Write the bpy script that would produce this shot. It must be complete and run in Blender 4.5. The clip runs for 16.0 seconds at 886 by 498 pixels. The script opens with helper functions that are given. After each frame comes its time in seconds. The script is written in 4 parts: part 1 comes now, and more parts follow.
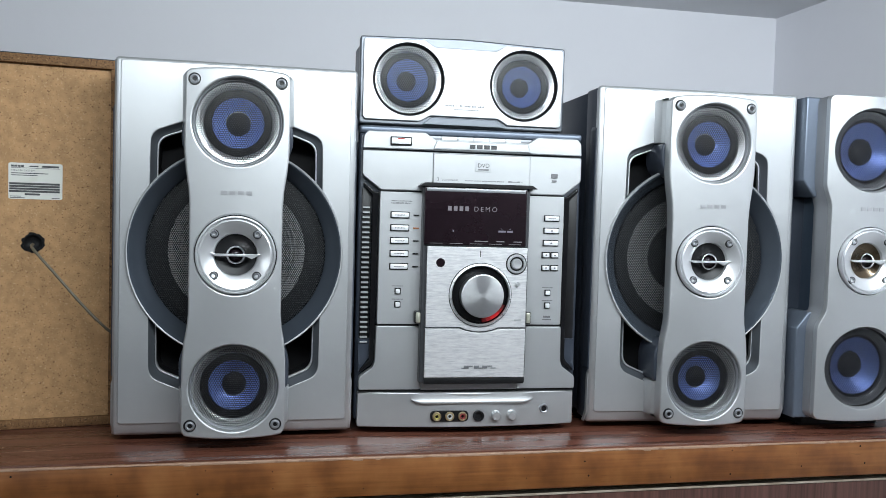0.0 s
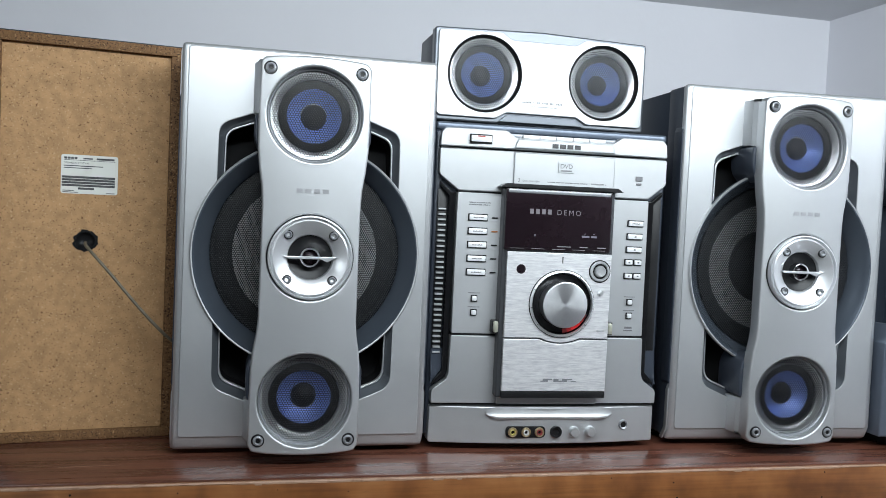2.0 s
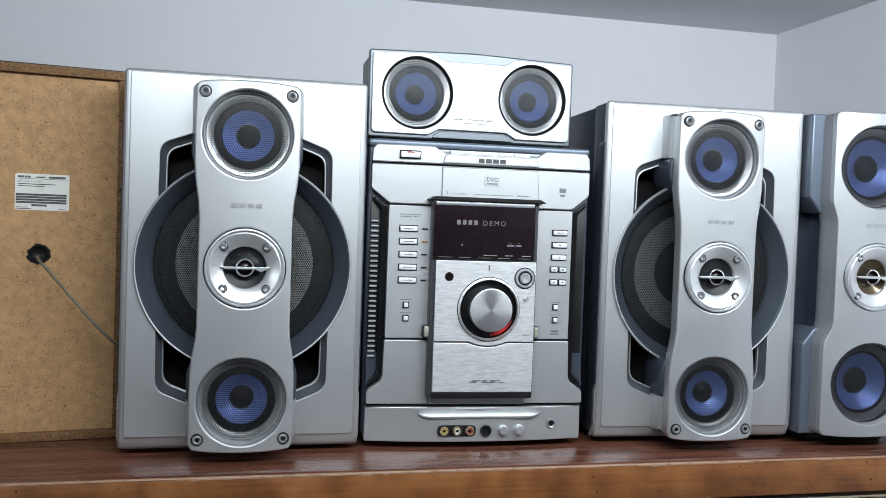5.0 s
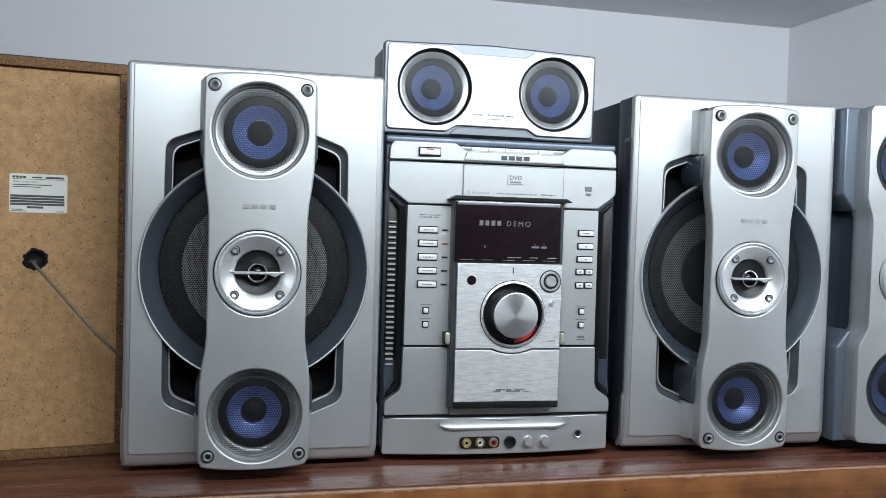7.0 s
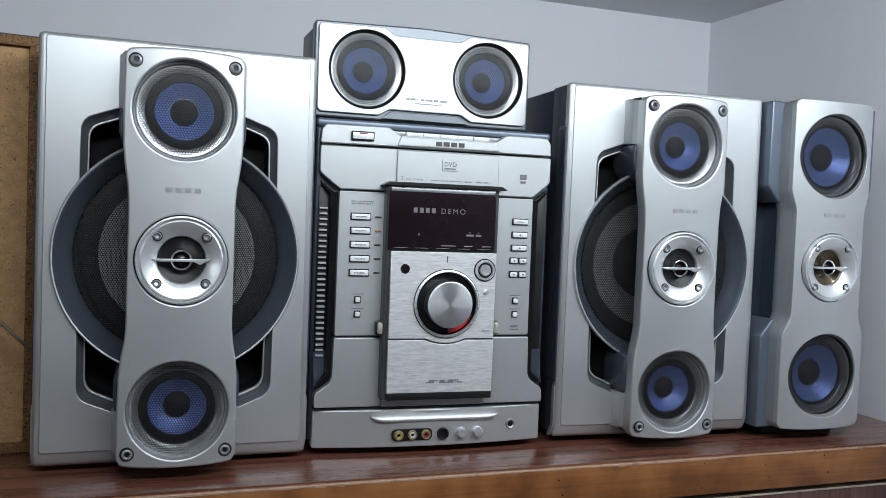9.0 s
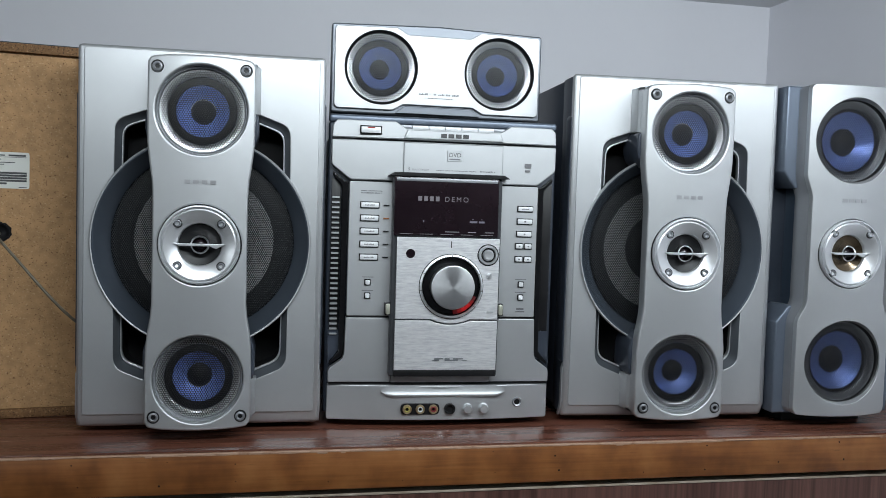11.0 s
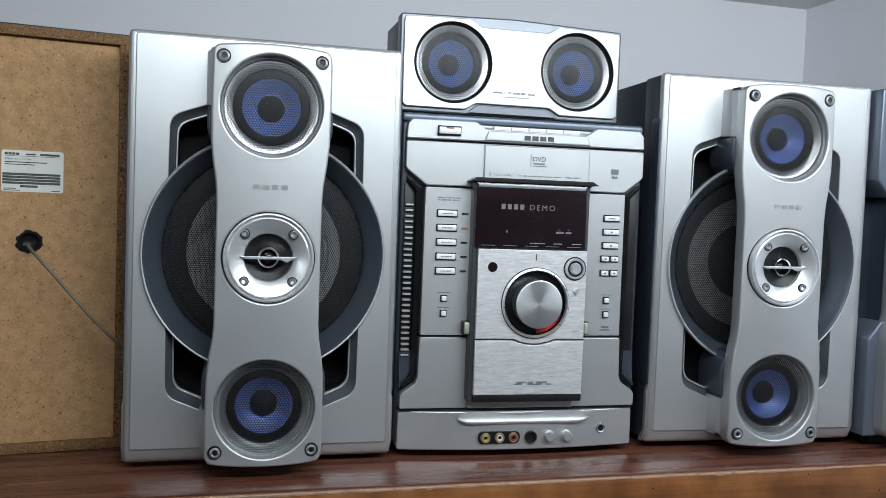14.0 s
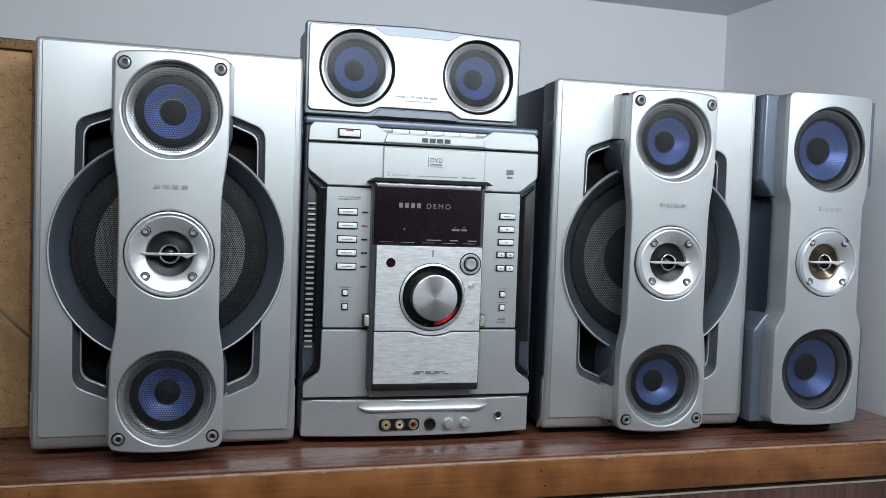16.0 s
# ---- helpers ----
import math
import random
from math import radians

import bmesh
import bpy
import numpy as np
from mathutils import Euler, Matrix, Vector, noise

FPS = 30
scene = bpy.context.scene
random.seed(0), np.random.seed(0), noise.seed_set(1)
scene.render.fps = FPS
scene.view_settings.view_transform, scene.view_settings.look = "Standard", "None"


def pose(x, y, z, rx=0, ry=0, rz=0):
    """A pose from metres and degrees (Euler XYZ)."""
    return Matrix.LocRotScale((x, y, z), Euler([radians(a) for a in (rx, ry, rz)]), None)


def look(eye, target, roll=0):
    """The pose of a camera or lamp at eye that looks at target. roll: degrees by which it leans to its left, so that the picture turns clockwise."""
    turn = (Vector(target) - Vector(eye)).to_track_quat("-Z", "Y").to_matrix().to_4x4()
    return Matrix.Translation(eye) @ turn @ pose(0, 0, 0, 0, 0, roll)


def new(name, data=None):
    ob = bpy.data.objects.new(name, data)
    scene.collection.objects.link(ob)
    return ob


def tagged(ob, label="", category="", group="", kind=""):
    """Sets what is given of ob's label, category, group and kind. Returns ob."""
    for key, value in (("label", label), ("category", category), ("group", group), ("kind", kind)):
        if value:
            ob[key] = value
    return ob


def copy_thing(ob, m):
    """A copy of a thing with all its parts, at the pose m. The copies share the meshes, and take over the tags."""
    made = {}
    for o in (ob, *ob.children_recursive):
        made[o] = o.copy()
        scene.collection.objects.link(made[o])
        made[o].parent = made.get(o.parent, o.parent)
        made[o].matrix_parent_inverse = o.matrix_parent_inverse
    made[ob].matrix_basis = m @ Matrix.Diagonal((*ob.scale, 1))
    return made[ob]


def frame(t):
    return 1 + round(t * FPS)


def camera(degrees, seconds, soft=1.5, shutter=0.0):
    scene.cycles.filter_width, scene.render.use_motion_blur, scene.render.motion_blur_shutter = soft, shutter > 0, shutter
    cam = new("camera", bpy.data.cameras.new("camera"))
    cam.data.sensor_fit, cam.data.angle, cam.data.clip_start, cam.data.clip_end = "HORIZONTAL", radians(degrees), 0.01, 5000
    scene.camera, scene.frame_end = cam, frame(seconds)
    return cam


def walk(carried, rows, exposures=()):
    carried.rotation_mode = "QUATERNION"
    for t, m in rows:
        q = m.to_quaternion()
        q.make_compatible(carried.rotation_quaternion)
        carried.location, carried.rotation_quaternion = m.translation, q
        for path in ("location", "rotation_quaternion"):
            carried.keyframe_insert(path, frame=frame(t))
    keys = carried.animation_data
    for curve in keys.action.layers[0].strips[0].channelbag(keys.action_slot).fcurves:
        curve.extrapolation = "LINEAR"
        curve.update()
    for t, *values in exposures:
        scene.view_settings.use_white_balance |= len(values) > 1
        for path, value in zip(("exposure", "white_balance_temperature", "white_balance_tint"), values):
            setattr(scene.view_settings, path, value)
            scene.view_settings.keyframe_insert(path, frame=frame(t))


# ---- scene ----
cam = camera(54.8, 16.0, soft=0.3)
METRES, EYE, TILT, LEAN, TURN = 0.92, 2.15, 0.0, 0.0, -12.3
ROWS = [
    (0, 0.0019, -0.0001, -0.0011, 0.18, -2.61, -1.61),
    (0.5, -0.0353, 0.0107, 0.0025, 0.79, -2.67, -1.72),
    (1, -0.0732, 0.0230, 0.0015, 1.22, -2.51, -1.99),
    (1.5, -0.1071, 0.0460, -0.0013, 1.28, -2.52, -2.41),
    (2, -0.1180, 0.0700, -0.0041, -0.72, -2.50, -2.57),
    (2.5, -0.1235, 0.0793, -0.0041, -3.03, -2.50, -2.62),
    (3, -0.1084, 0.0762, -0.0019, -3.89, -2.49, -2.67),
    (3.5, -0.0790, 0.0605, 0.0018, -4.01, -2.50, -2.71),
    (4, -0.0378, 0.0397, 0.0079, -4.18, -2.46, -2.74),
    (4.3, -0.0203, 0.0253, 0.0054, -3.73, -2.17, -2.41),
    (4.5, -0.0152, 0.0112, 0.0061, -2.78, -2.08, -2.27),
    (4.7, -0.0171, 0.0038, 0.0023, -1.02, -1.90, -2.18),
    (6.8, -0.0589, 0.0479, 0.0049, 0.52, -1.88, -1.69),
    (7, -0.0689, 0.0631, 0.0024, -1.46, -1.88, -1.68),
    (7.5, -0.0852, 0.0926, 0.0011, -4.86, -1.69, -1.98),
    (8, -0.0964, 0.1161, -0.0020, -6.72, -1.89, -2.20),
    (8.5, -0.1010, 0.1055, -0.0020, -7.33, -2.23, -2.23),
    (8.7, -0.1000, 0.1010, -0.0018, -7.50, -2.28, -2.25),
    (10.8, 0.0591, 0.0199, -0.0040, 0.61, -3.20, -1.77),
    (11, 0.0569, 0.0172, -0.0031, 0.97, -3.11, -1.77),
    (11.5, 0.0083, 0.0165, -0.0066, 2.70, -2.88, -1.72),
    (12, -0.0359, 0.0222, -0.0013, 4.47, -2.92, -1.64),
    (12.5, -0.0579, 0.0402, -0.0012, 4.70, -2.90, -1.48),
    (13, -0.0823, 0.0677, -0.0032, 3.04, -2.89, -1.71),
    (13.5, -0.0959, 0.0967, -0.0007, 0.10, -2.97, -1.97),
    (14, -0.1060, 0.1224, -0.0019, -2.28, -2.81, -2.10),
    (14.5, -0.1120, 0.1090, -0.0033, -3.29, -2.85, -2.18),
    (15, -0.0895, 0.0934, -0.0027, -3.43, -2.87, -2.25),
    (15.5, -0.0499, 0.0796, -0.0009, -3.67, -2.82, -2.30),
    (16, -0.0102, 0.0611, 0.0008, -3.75, -2.80, -2.06),
]
walk(cam, [(t, pose(0, 0, EYE, TILT, LEAN, TURN) @ pose(METRES * x, METRES * y, METRES * z, 90 + pitch, roll, yaw)) for t, x, y, z, yaw, pitch, roll in ROWS],
     exposures=[(0.0, 0.22), (4.5, 0.22), (7.0, 0.08), (7.5, 0.03), (8.5, -0.12), (11.0, -0.22), (12.5, -0.05), (16.0, -0.08)])

# ---- light ----
world = bpy.data.worlds.new("room_air")
scene.world = world
world.use_nodes = True
world.node_tree.nodes["Background"].inputs[0].default_value = (0.6, 0.68, 0.8, 1)
world.node_tree.nodes["Background"].inputs[1].default_value = 0.005


def area_lamp(name, m, sx, sy, power, color):
    data = bpy.data.lights.new(name, "AREA")
    data.shape, data.size, data.size_y, data.energy, data.color = "RECTANGLE", sx, sy, power, color
    ob = new(name, data)
    ob.matrix_world = m
    return ob


area_lamp("tube_light", look((0.40, 0.32, 2.53), (0.38, 1.3, 2.18)), 1.29, 0.05, 10.3, (0.865, 0.955, 1.0))
# added fill from the left, no real fixture: lifts the east wall and fronts
area_lamp("far_fill_light", look((-2.3, -1.7, 2.53), (0.8, 1.2, 2.2)), 1.2, 0.06, 8.0, (0.865, 0.955, 1.0))


# ---- materials ----
def material(name, color, rough=0.5, metal=0.0, color2=None, scale=(40, 40, 40), mix=(0.35, 0.65), detail=6.0,
             bump=0.0, bump_scale=400.0, bump_dist=0.0005, rough_var=0.0, coat=0.0, spec=0.5, aniso=0.0):
    """A surface with two scales of variation: blotches of color2 over color, and a fine relief."""
    m = bpy.data.materials.new(name)
    m.use_nodes = True
    n, l = m.node_tree.nodes, m.node_tree.links
    b = n["Principled BSDF"]
    b.inputs["Roughness"].default_value, b.inputs["Metallic"].default_value = rough, metal
    b.inputs["Coat Weight"].default_value, b.inputs["Coat Roughness"].default_value = coat, 0.12
    b.inputs["Specular IOR Level"].default_value = spec
    b.inputs["Base Color"].default_value = (*color, 1)
    tc = n.new("ShaderNodeTexCoord")
    if color2 is not None:
        mp = n.new("ShaderNodeMapping")
        mp.inputs["Scale"].default_value = scale
        l.new(tc.outputs["Object"], mp.inputs["Vector"])
        nz = n.new("ShaderNodeTexNoise")
        nz.inputs["Scale"].default_value, nz.inputs["Detail"].default_value = 1.0, detail
        nz.inputs["Roughness"].default_value = 0.6
        l.new(mp.outputs[0], nz.inputs["Vector"])
        cr = n.new("ShaderNodeValToRGB")
        cr.color_ramp.elements[0].position, cr.color_ramp.elements[1].position = mix
        cr.color_ramp.elements[0].color, cr.color_ramp.elements[1].color = (*color, 1), (*color2, 1)
        l.new(nz.outputs["Fac"], cr.inputs["Fac"])
        l.new(cr.outputs["Color"], b.inputs["Base Color"])
        if rough_var:
            mr = n.new("ShaderNodeMapRange")
            mr.inputs["To Min"].default_value, mr.inputs["To Max"].default_value = rough - rough_var, rough + rough_var
            l.new(nz.outputs["Fac"], mr.inputs["Value"])
            l.new(mr.outputs[0], b.inputs["Roughness"])
    if bump:
        fz = n.new("ShaderNodeTexNoise")
        fz.inputs["Scale"].default_value, fz.inputs["Detail"].default_value = bump_scale, 3.0
        l.new(tc.outputs["Object"], fz.inputs["Vector"])
        bp = n.new("ShaderNodeBump")
        bp.inputs["Strength"].default_value, bp.inputs["Distance"].default_value = bump, bump_dist
        l.new(fz.outputs["Fac"], bp.inputs["Height"])
        l.new(bp.outputs[0], b.inputs["Normal"])
    if aniso:
        b.inputs["Anisotropic"].default_value = aniso
        tg = n.new("ShaderNodeTangent")
        tg.direction_type, tg.axis = "RADIAL", "Y"
        l.new(tg.outputs[0], b.inputs["Tangent"])
    return m


def glow(name, color, strength):
    m = bpy.data.materials.new(name)
    m.use_nodes = True
    b = m.node_tree.nodes["Principled BSDF"]
    b.inputs["Base Color"].default_value = (*[c * 0.08 for c in color], 1)
    b.inputs["Emission Color"].default_value, b.inputs["Emission Strength"].default_value = (*color, 1), strength
    return m


def wood(name, dark, mid, light):
    """Varnished wood with grain along x, cloudy patches and dark fibres."""
    m = bpy.data.materials.new(name)
    m.use_nodes = True
    n, l = m.node_tree.nodes, m.node_tree.links
    b = n["Principled BSDF"]
    tc = n.new("ShaderNodeTexCoord")

    def noise_at(scale, detail):
        mp, nz = n.new("ShaderNodeMapping"), n.new("ShaderNodeTexNoise")
        mp.inputs["Scale"].default_value = scale
        nz.inputs["Scale"].default_value, nz.inputs["Detail"].default_value = 1.0, detail
        l.new(tc.outputs["Object"], mp.inputs["Vector"])
        l.new(mp.outputs[0], nz.inputs["Vector"])
        return nz.outputs["Fac"]
    grain, cloud, fibre = noise_at((9, 60, 260), 5), noise_at((22, 20, 16), 4), noise_at((40, 60, 300), 2)
    mix = n.new("ShaderNodeMath")
    mix.operation = "MULTIPLY_ADD"
    mix.inputs[1].default_value = 0.28
    l.new(grain, mix.inputs[0])
    half = n.new("ShaderNodeMath")
    half.operation = "MULTIPLY"
    half.inputs[1].default_value = 0.72
    l.new(cloud, half.inputs[0])
    l.new(half.outputs[0], mix.inputs[2])
    cr = n.new("ShaderNodeValToRGB")
    e = cr.color_ramp.elements
    e[0].position, e[0].color, e[1].position, e[1].color = 0.36, (*dark, 1), 0.64, (*light, 1)
    k = e.new(0.50)
    k.color = (*mid, 1)
    l.new(mix.outputs[0], cr.inputs["Fac"])
    fr = n.new("ShaderNodeMapRange")
    fr.inputs["From Min"].default_value, fr.inputs["From Max"].default_value, fr.inputs["To Max"].default_value = 0.66, 0.76, 0.5
    l.new(fibre, fr.inputs["Value"])
    mx = n.new("ShaderNodeMix")
    mx.data_type = "RGBA"
    l.new(fr.outputs[0], mx.inputs["Factor"])
    l.new(cr.outputs["Color"], mx.inputs["A"])
    mx.inputs["B"].default_value = (*dark, 1)
    l.new(mx.outputs["Result"], b.inputs["Base Color"])
    ro = n.new("ShaderNodeMapRange")
    ro.inputs["To Min"].default_value, ro.inputs["To Max"].default_value = 0.32, 0.52
    l.new(cloud, ro.inputs["Value"])
    l.new(ro.outputs[0], b.inputs["Roughness"])
    bp = n.new("ShaderNodeBump")
    bp.inputs["Strength"].default_value, bp.inputs["Distance"].default_value = 0.3, 0.0006
    l.new(grain, bp.inputs["Height"])
    l.new(bp.outputs[0], b.inputs["Normal"])
    return m


SILVER = material("silver_paint", (0.50, 0.512, 0.525), 0.44, 0.70, (0.535, 0.547, 0.56), (9, 9, 9), bump=0.03, bump_scale=1500, rough_var=0.03)
SILVER_DARK = material("grey_metal_paint", (0.28, 0.29, 0.31), 0.38, 0.6, (0.32, 0.33, 0.35), (9, 9, 9), bump=0.03, bump_scale=1500)
# silver paint with the shade on the sloping lip put into its colour
LIP = material("shaded_silver_lip", (0.15, 0.165, 0.185), 0.38, 0.6, (0.17, 0.185, 0.205), (9, 9, 9), bump=0.03, bump_scale=1500)
FRAME_GREY = material("mid_grey_metal_paint", (0.17, 0.185, 0.21), 0.38, 0.6, (0.19, 0.205, 0.23), (9, 9, 9), bump=0.03, bump_scale=1500)
WAIST = material("deep_slate_plastic", (0.045, 0.064, 0.092), 0.28, 0.15, (0.055, 0.076, 0.105), (14, 14, 14), rough_var=0.03)
GLOSS_BLACK = material("gloss_black_plastic", (0.006, 0.006, 0.007), 0.14, 0.0, (0.009, 0.009, 0.010), (30, 30, 30), spec=0.45)
SATIN = material("satin_aluminium", (0.80, 0.81, 0.83), 0.32, 0.75, (0.75, 0.76, 0.78), (12, 12, 12), bump=0.05, bump_scale=900)
SLATE = material("slate_vinyl", (0.032, 0.040, 0.056), 0.40, 0.1, (0.042, 0.051, 0.070), (14, 14, 14), bump=0.2, bump_scale=900, rough_var=0.06, spec=0.4)
GLOSS_SLATE = material("gloss_slate_plastic", (0.036, 0.043, 0.060), 0.30, 0.1, (0.05, 0.06, 0.08), (14, 14, 14), rough_var=0.03)
CHARCOAL = material("charcoal_paint", (0.055, 0.058, 0.064), 0.36, 0.35, (0.07, 0.073, 0.08), (20, 20, 20), bump=0.05, bump_scale=1200)
SLATE_PAINT = material("slate_metal_paint", (0.135, 0.16, 0.205), 0.34, 0.5, (0.15, 0.178, 0.225), (14, 14, 14), bump=0.1, bump_scale=1500)
BLACK = material("black_plastic", (0.008, 0.008, 0.009), 0.38, 0.0, (0.013, 0.013, 0.014), (30, 30, 30), bump=0.1, bump_scale=700, spec=0.3)
CAVITY = material("dark_cavity", (0.006, 0.006, 0.007), 0.7, 0.0, (0.010, 0.010, 0.011), (30, 30, 30), spec=0.2)
RUBBER = material("rubber", (0.010, 0.010, 0.011), 0.55, 0.0, (0.018, 0.018, 0.019), (60, 60, 60), bump=0.15, bump_scale=800, spec=0.25)
MESH = material("dark_steel_mesh", (0.012, 0.012, 0.014), 0.42, 0.0, (0.018, 0.018, 0.020), (60, 60, 60), spec=0.35)
MESH_GREY = material("grey_steel_mesh", (0.026, 0.028, 0.031), 0.36, 0.3, (0.036, 0.038, 0.042), (60, 60, 60))
BLUE = material("blue_cone", (0.28, 0.41, 1.0), 0.34, 0.42, (0.32, 0.46, 1.0), (60, 60, 60), bump=0.1, bump_scale=500)
PAPER_CONE = material("grey_paper_cone", (0.50, 0.50, 0.51), 0.5, 0.1, (0.56, 0.56, 0.57), (70, 70, 70), bump=0.3, bump_scale=500)
CHROME = material("chrome", (0.82, 0.82, 0.84), 0.13, 1.0, (0.76, 0.76, 0.78), (30, 30, 30), rough_var=0.04)
BRUSHED = material("brushed_aluminium", (0.90, 0.90, 0.91), 0.42, 0.55, (0.60, 0.60, 0.63), (75, 30, 620), (0.36, 0.70), rough_var=0.12, bump=0.12, bump_scale=240)
RING = material("dark_gloss_metal_paint", (0.095, 0.115, 0.145), 0.27, 0.55, (0.11, 0.13, 0.16), (14, 14, 14), bump=0.06, bump_scale=1500)
KNOB = material("turned_aluminium", (0.78, 0.79, 0.81), 0.30, 0.9, (0.70, 0.71, 0.73), (80, 80, 80), aniso=0.85)
GLASS_BLACK = material("display_window", (0.011, 0.0065, 0.009), 0.08, 0.0, (0.015, 0.009, 0.012), (20, 20, 20), spec=0.4)
BUTTON = material("pale_button", (0.78, 0.79, 0.80), 0.35, 0.1, (0.72, 0.73, 0.75), (60, 60, 60))
MARK = material("engraved_mark", (0.42, 0.42, 0.44), 0.35, 0.7, (0.47, 0.47, 0.49), (80, 80, 80))
PRINT = material("grey_print", (0.14, 0.14, 0.15), 0.5, 0.1, (0.19, 0.19, 0.20), (300, 300, 300))
PRINT_PALE = material("pale_print", (0.20, 0.20, 0.21), 0.5, 0.1, (0.26, 0.26, 0.27), (300, 300, 300))
PAPER = material("label_paper", (0.72, 0.72, 0.68), 0.6, 0.0, (0.62, 0.61, 0.55), (45, 45, 45), (0.45, 0.8))
INK = material("label_ink", (0.04, 0.04, 0.045), 0.6, 0.0, (0.09, 0.09, 0.09), (200, 200, 200))
CREAM = material("cream_clip", (0.50, 0.50, 0.42), 0.32, 0.4, (0.42, 0.42, 0.34), (80, 80, 80))
GOLD = material("gilt_contact", (0.74, 0.62, 0.40), 0.3, 0.9, (0.62, 0.50, 0.30), (90, 90, 90))
YELLOW = material("yellow_plastic", (0.62, 0.55, 0.28), 0.4, 0.0, (0.48, 0.40, 0.1), (90, 90, 90))
WHITE_PL = material("white_plastic", (0.72, 0.72, 0.70), 0.4, 0.0, (0.64, 0.64, 0.62), (90, 90, 90))
RED_PL = material("red_plastic", (0.30, 0.09, 0.09), 0.4, 0.0, (0.3, 0.05, 0.05), (90, 90, 90))
CABLE = material("grey_brown_cable", (0.115, 0.097, 0.068), 0.45, 0.0, (0.16, 0.135, 0.10), (90, 90, 90))
BRONZE = material("bronze_horn", (0.075, 0.055, 0.036), 0.14, 0.7, (0.11, 0.08, 0.05), (40, 40, 40), rough_var=0.05)
WALL = material("wall_paint", (0.79, 0.79, 0.835), 0.75, 0.0, (0.82, 0.82, 0.86), (3, 3, 3), (0.3, 0.7), bump=0.15, bump_scale=120, bump_dist=0.001)
CEILING = material("ceiling_paint", (0.70, 0.71, 0.73), 0.8, 0.0, (0.74, 0.75, 0.77), (2, 2, 2), (0.3, 0.7), bump=0.15, bump_scale=120, bump_dist=0.001)
FLOOR = material("floor_tile", (0.20, 0.17, 0.145), 0.3, 0.0, (0.25, 0.215, 0.18), (4, 4, 4), bump=0.05)
WOOD_TOP = material("red_brown_varnished_wood", (0.070, 0.0245, 0.016), 0.28, 0.0, (0.150, 0.056, 0.035), (4, 90, 40), (0.33, 0.67), bump=0.12, bump_scale=160, bump_dist=0.0006, rough_var=0.08, coat=0.15)
WOOD_EDGE = wood("orange_brown_wood_lipping", (0.138, 0.047, 0.014), (0.232, 0.085, 0.024), (0.315, 0.127, 0.040))
LAMINATE = material("dark_striped_laminate", (0.05, 0.020, 0.015), 0.38, 0.0, (0.15, 0.07, 0.055), (160, 20, 2.5), (0.35, 0.7), bump=0.1, bump_scale=300)
PALE_EDGE = material("worn_pale_edge", (0.37, 0.23, 0.16), 0.6, 0.0, (0.22, 0.11, 0.06), (70, 40, 40), (0.52, 0.70))
EDGING = material("grey_white_edging", (0.50, 0.44, 0.36), 0.5, 0.0, (0.34, 0.27, 0.20), (30, 30, 30))


def chipboard(name, base, dark, light, flake, stretch=(1, 1, 1.15), low_dark=0.60, relief=0.25):
    """Pressed wood: a mottled ground with pale and dark flakes in it."""
    m = bpy.data.materials.new(name)
    m.use_nodes = True
    n, l = m.node_tree.nodes, m.node_tree.links
    b = n["Principled BSDF"]
    b.inputs["Roughness"].default_value, b.inputs["Specular IOR Level"].default_value = 0.66, 0.2
    tc = n.new("ShaderNodeTexCoord")
    nz = n.new("ShaderNodeTexNoise")
    nz.inputs["Scale"].default_value, nz.inputs["Detail"].default_value = flake * 0.5, 8
    l.new(tc.outputs["Object"], nz.inputs["Vector"])
    cr = n.new("ShaderNodeValToRGB")
    cr.color_ramp.elements[0].position, cr.color_ramp.elements[1].position = 0.36, 0.64
    cr.color_ramp.elements[0].color = (*[c * 0.87 for c in base], 1)
    cr.color_ramp.elements[1].color = (*[min(1, c * 1.1) for c in base], 1)
    l.new(nz.outputs["Fac"], cr.inputs["Fac"])
    last = cr.outputs["Color"]
    for color, scale, low, high, seed in ((dark, flake * 2.3, low_dark, low_dark + 0.10, 3.1), (light, flake * 2.0, 0.60, 0.70, 7.7)):
        mp = n.new("ShaderNodeMapping")
        mp.inputs["Location"].default_value = (seed, seed * 2, seed * 3)
        mp.inputs["Scale"].default_value = stretch
        mp.inputs["Rotation"].default_value = (0, 0.6 * seed, 0)
        l.new(tc.outputs["Object"], mp.inputs["Vector"])
        f = n.new("ShaderNodeTexNoise")
        f.inputs["Scale"].default_value, f.inputs["Detail"].default_value = scale, 2
        f.inputs["Distortion"].default_value = 0.4
        l.new(mp.outputs[0], f.inputs["Vector"])
        r = n.new("ShaderNodeMapRange")
        r.inputs["From Min"].default_value, r.inputs["From Max"].default_value = low, high
        l.new(f.outputs["Fac"], r.inputs["Value"])
        mx = n.new("ShaderNodeMix")
        mx.data_type = "RGBA"
        l.new(r.outputs[0], mx.inputs["Factor"])
        l.new(last, mx.inputs["A"])
        mx.inputs["B"].default_value = (*color, 1)
        last = mx.outputs["Result"]
    l.new(last, b.inputs["Base Color"])
    bp = n.new("ShaderNodeBump")
    bp.inputs["Strength"].default_value, bp.inputs["Distance"].default_value = relief, 0.0006
    l.new(nz.outputs["Fac"], bp.inputs["Height"])
    l.new(bp.outputs[0], b.inputs["Normal"])
    return m


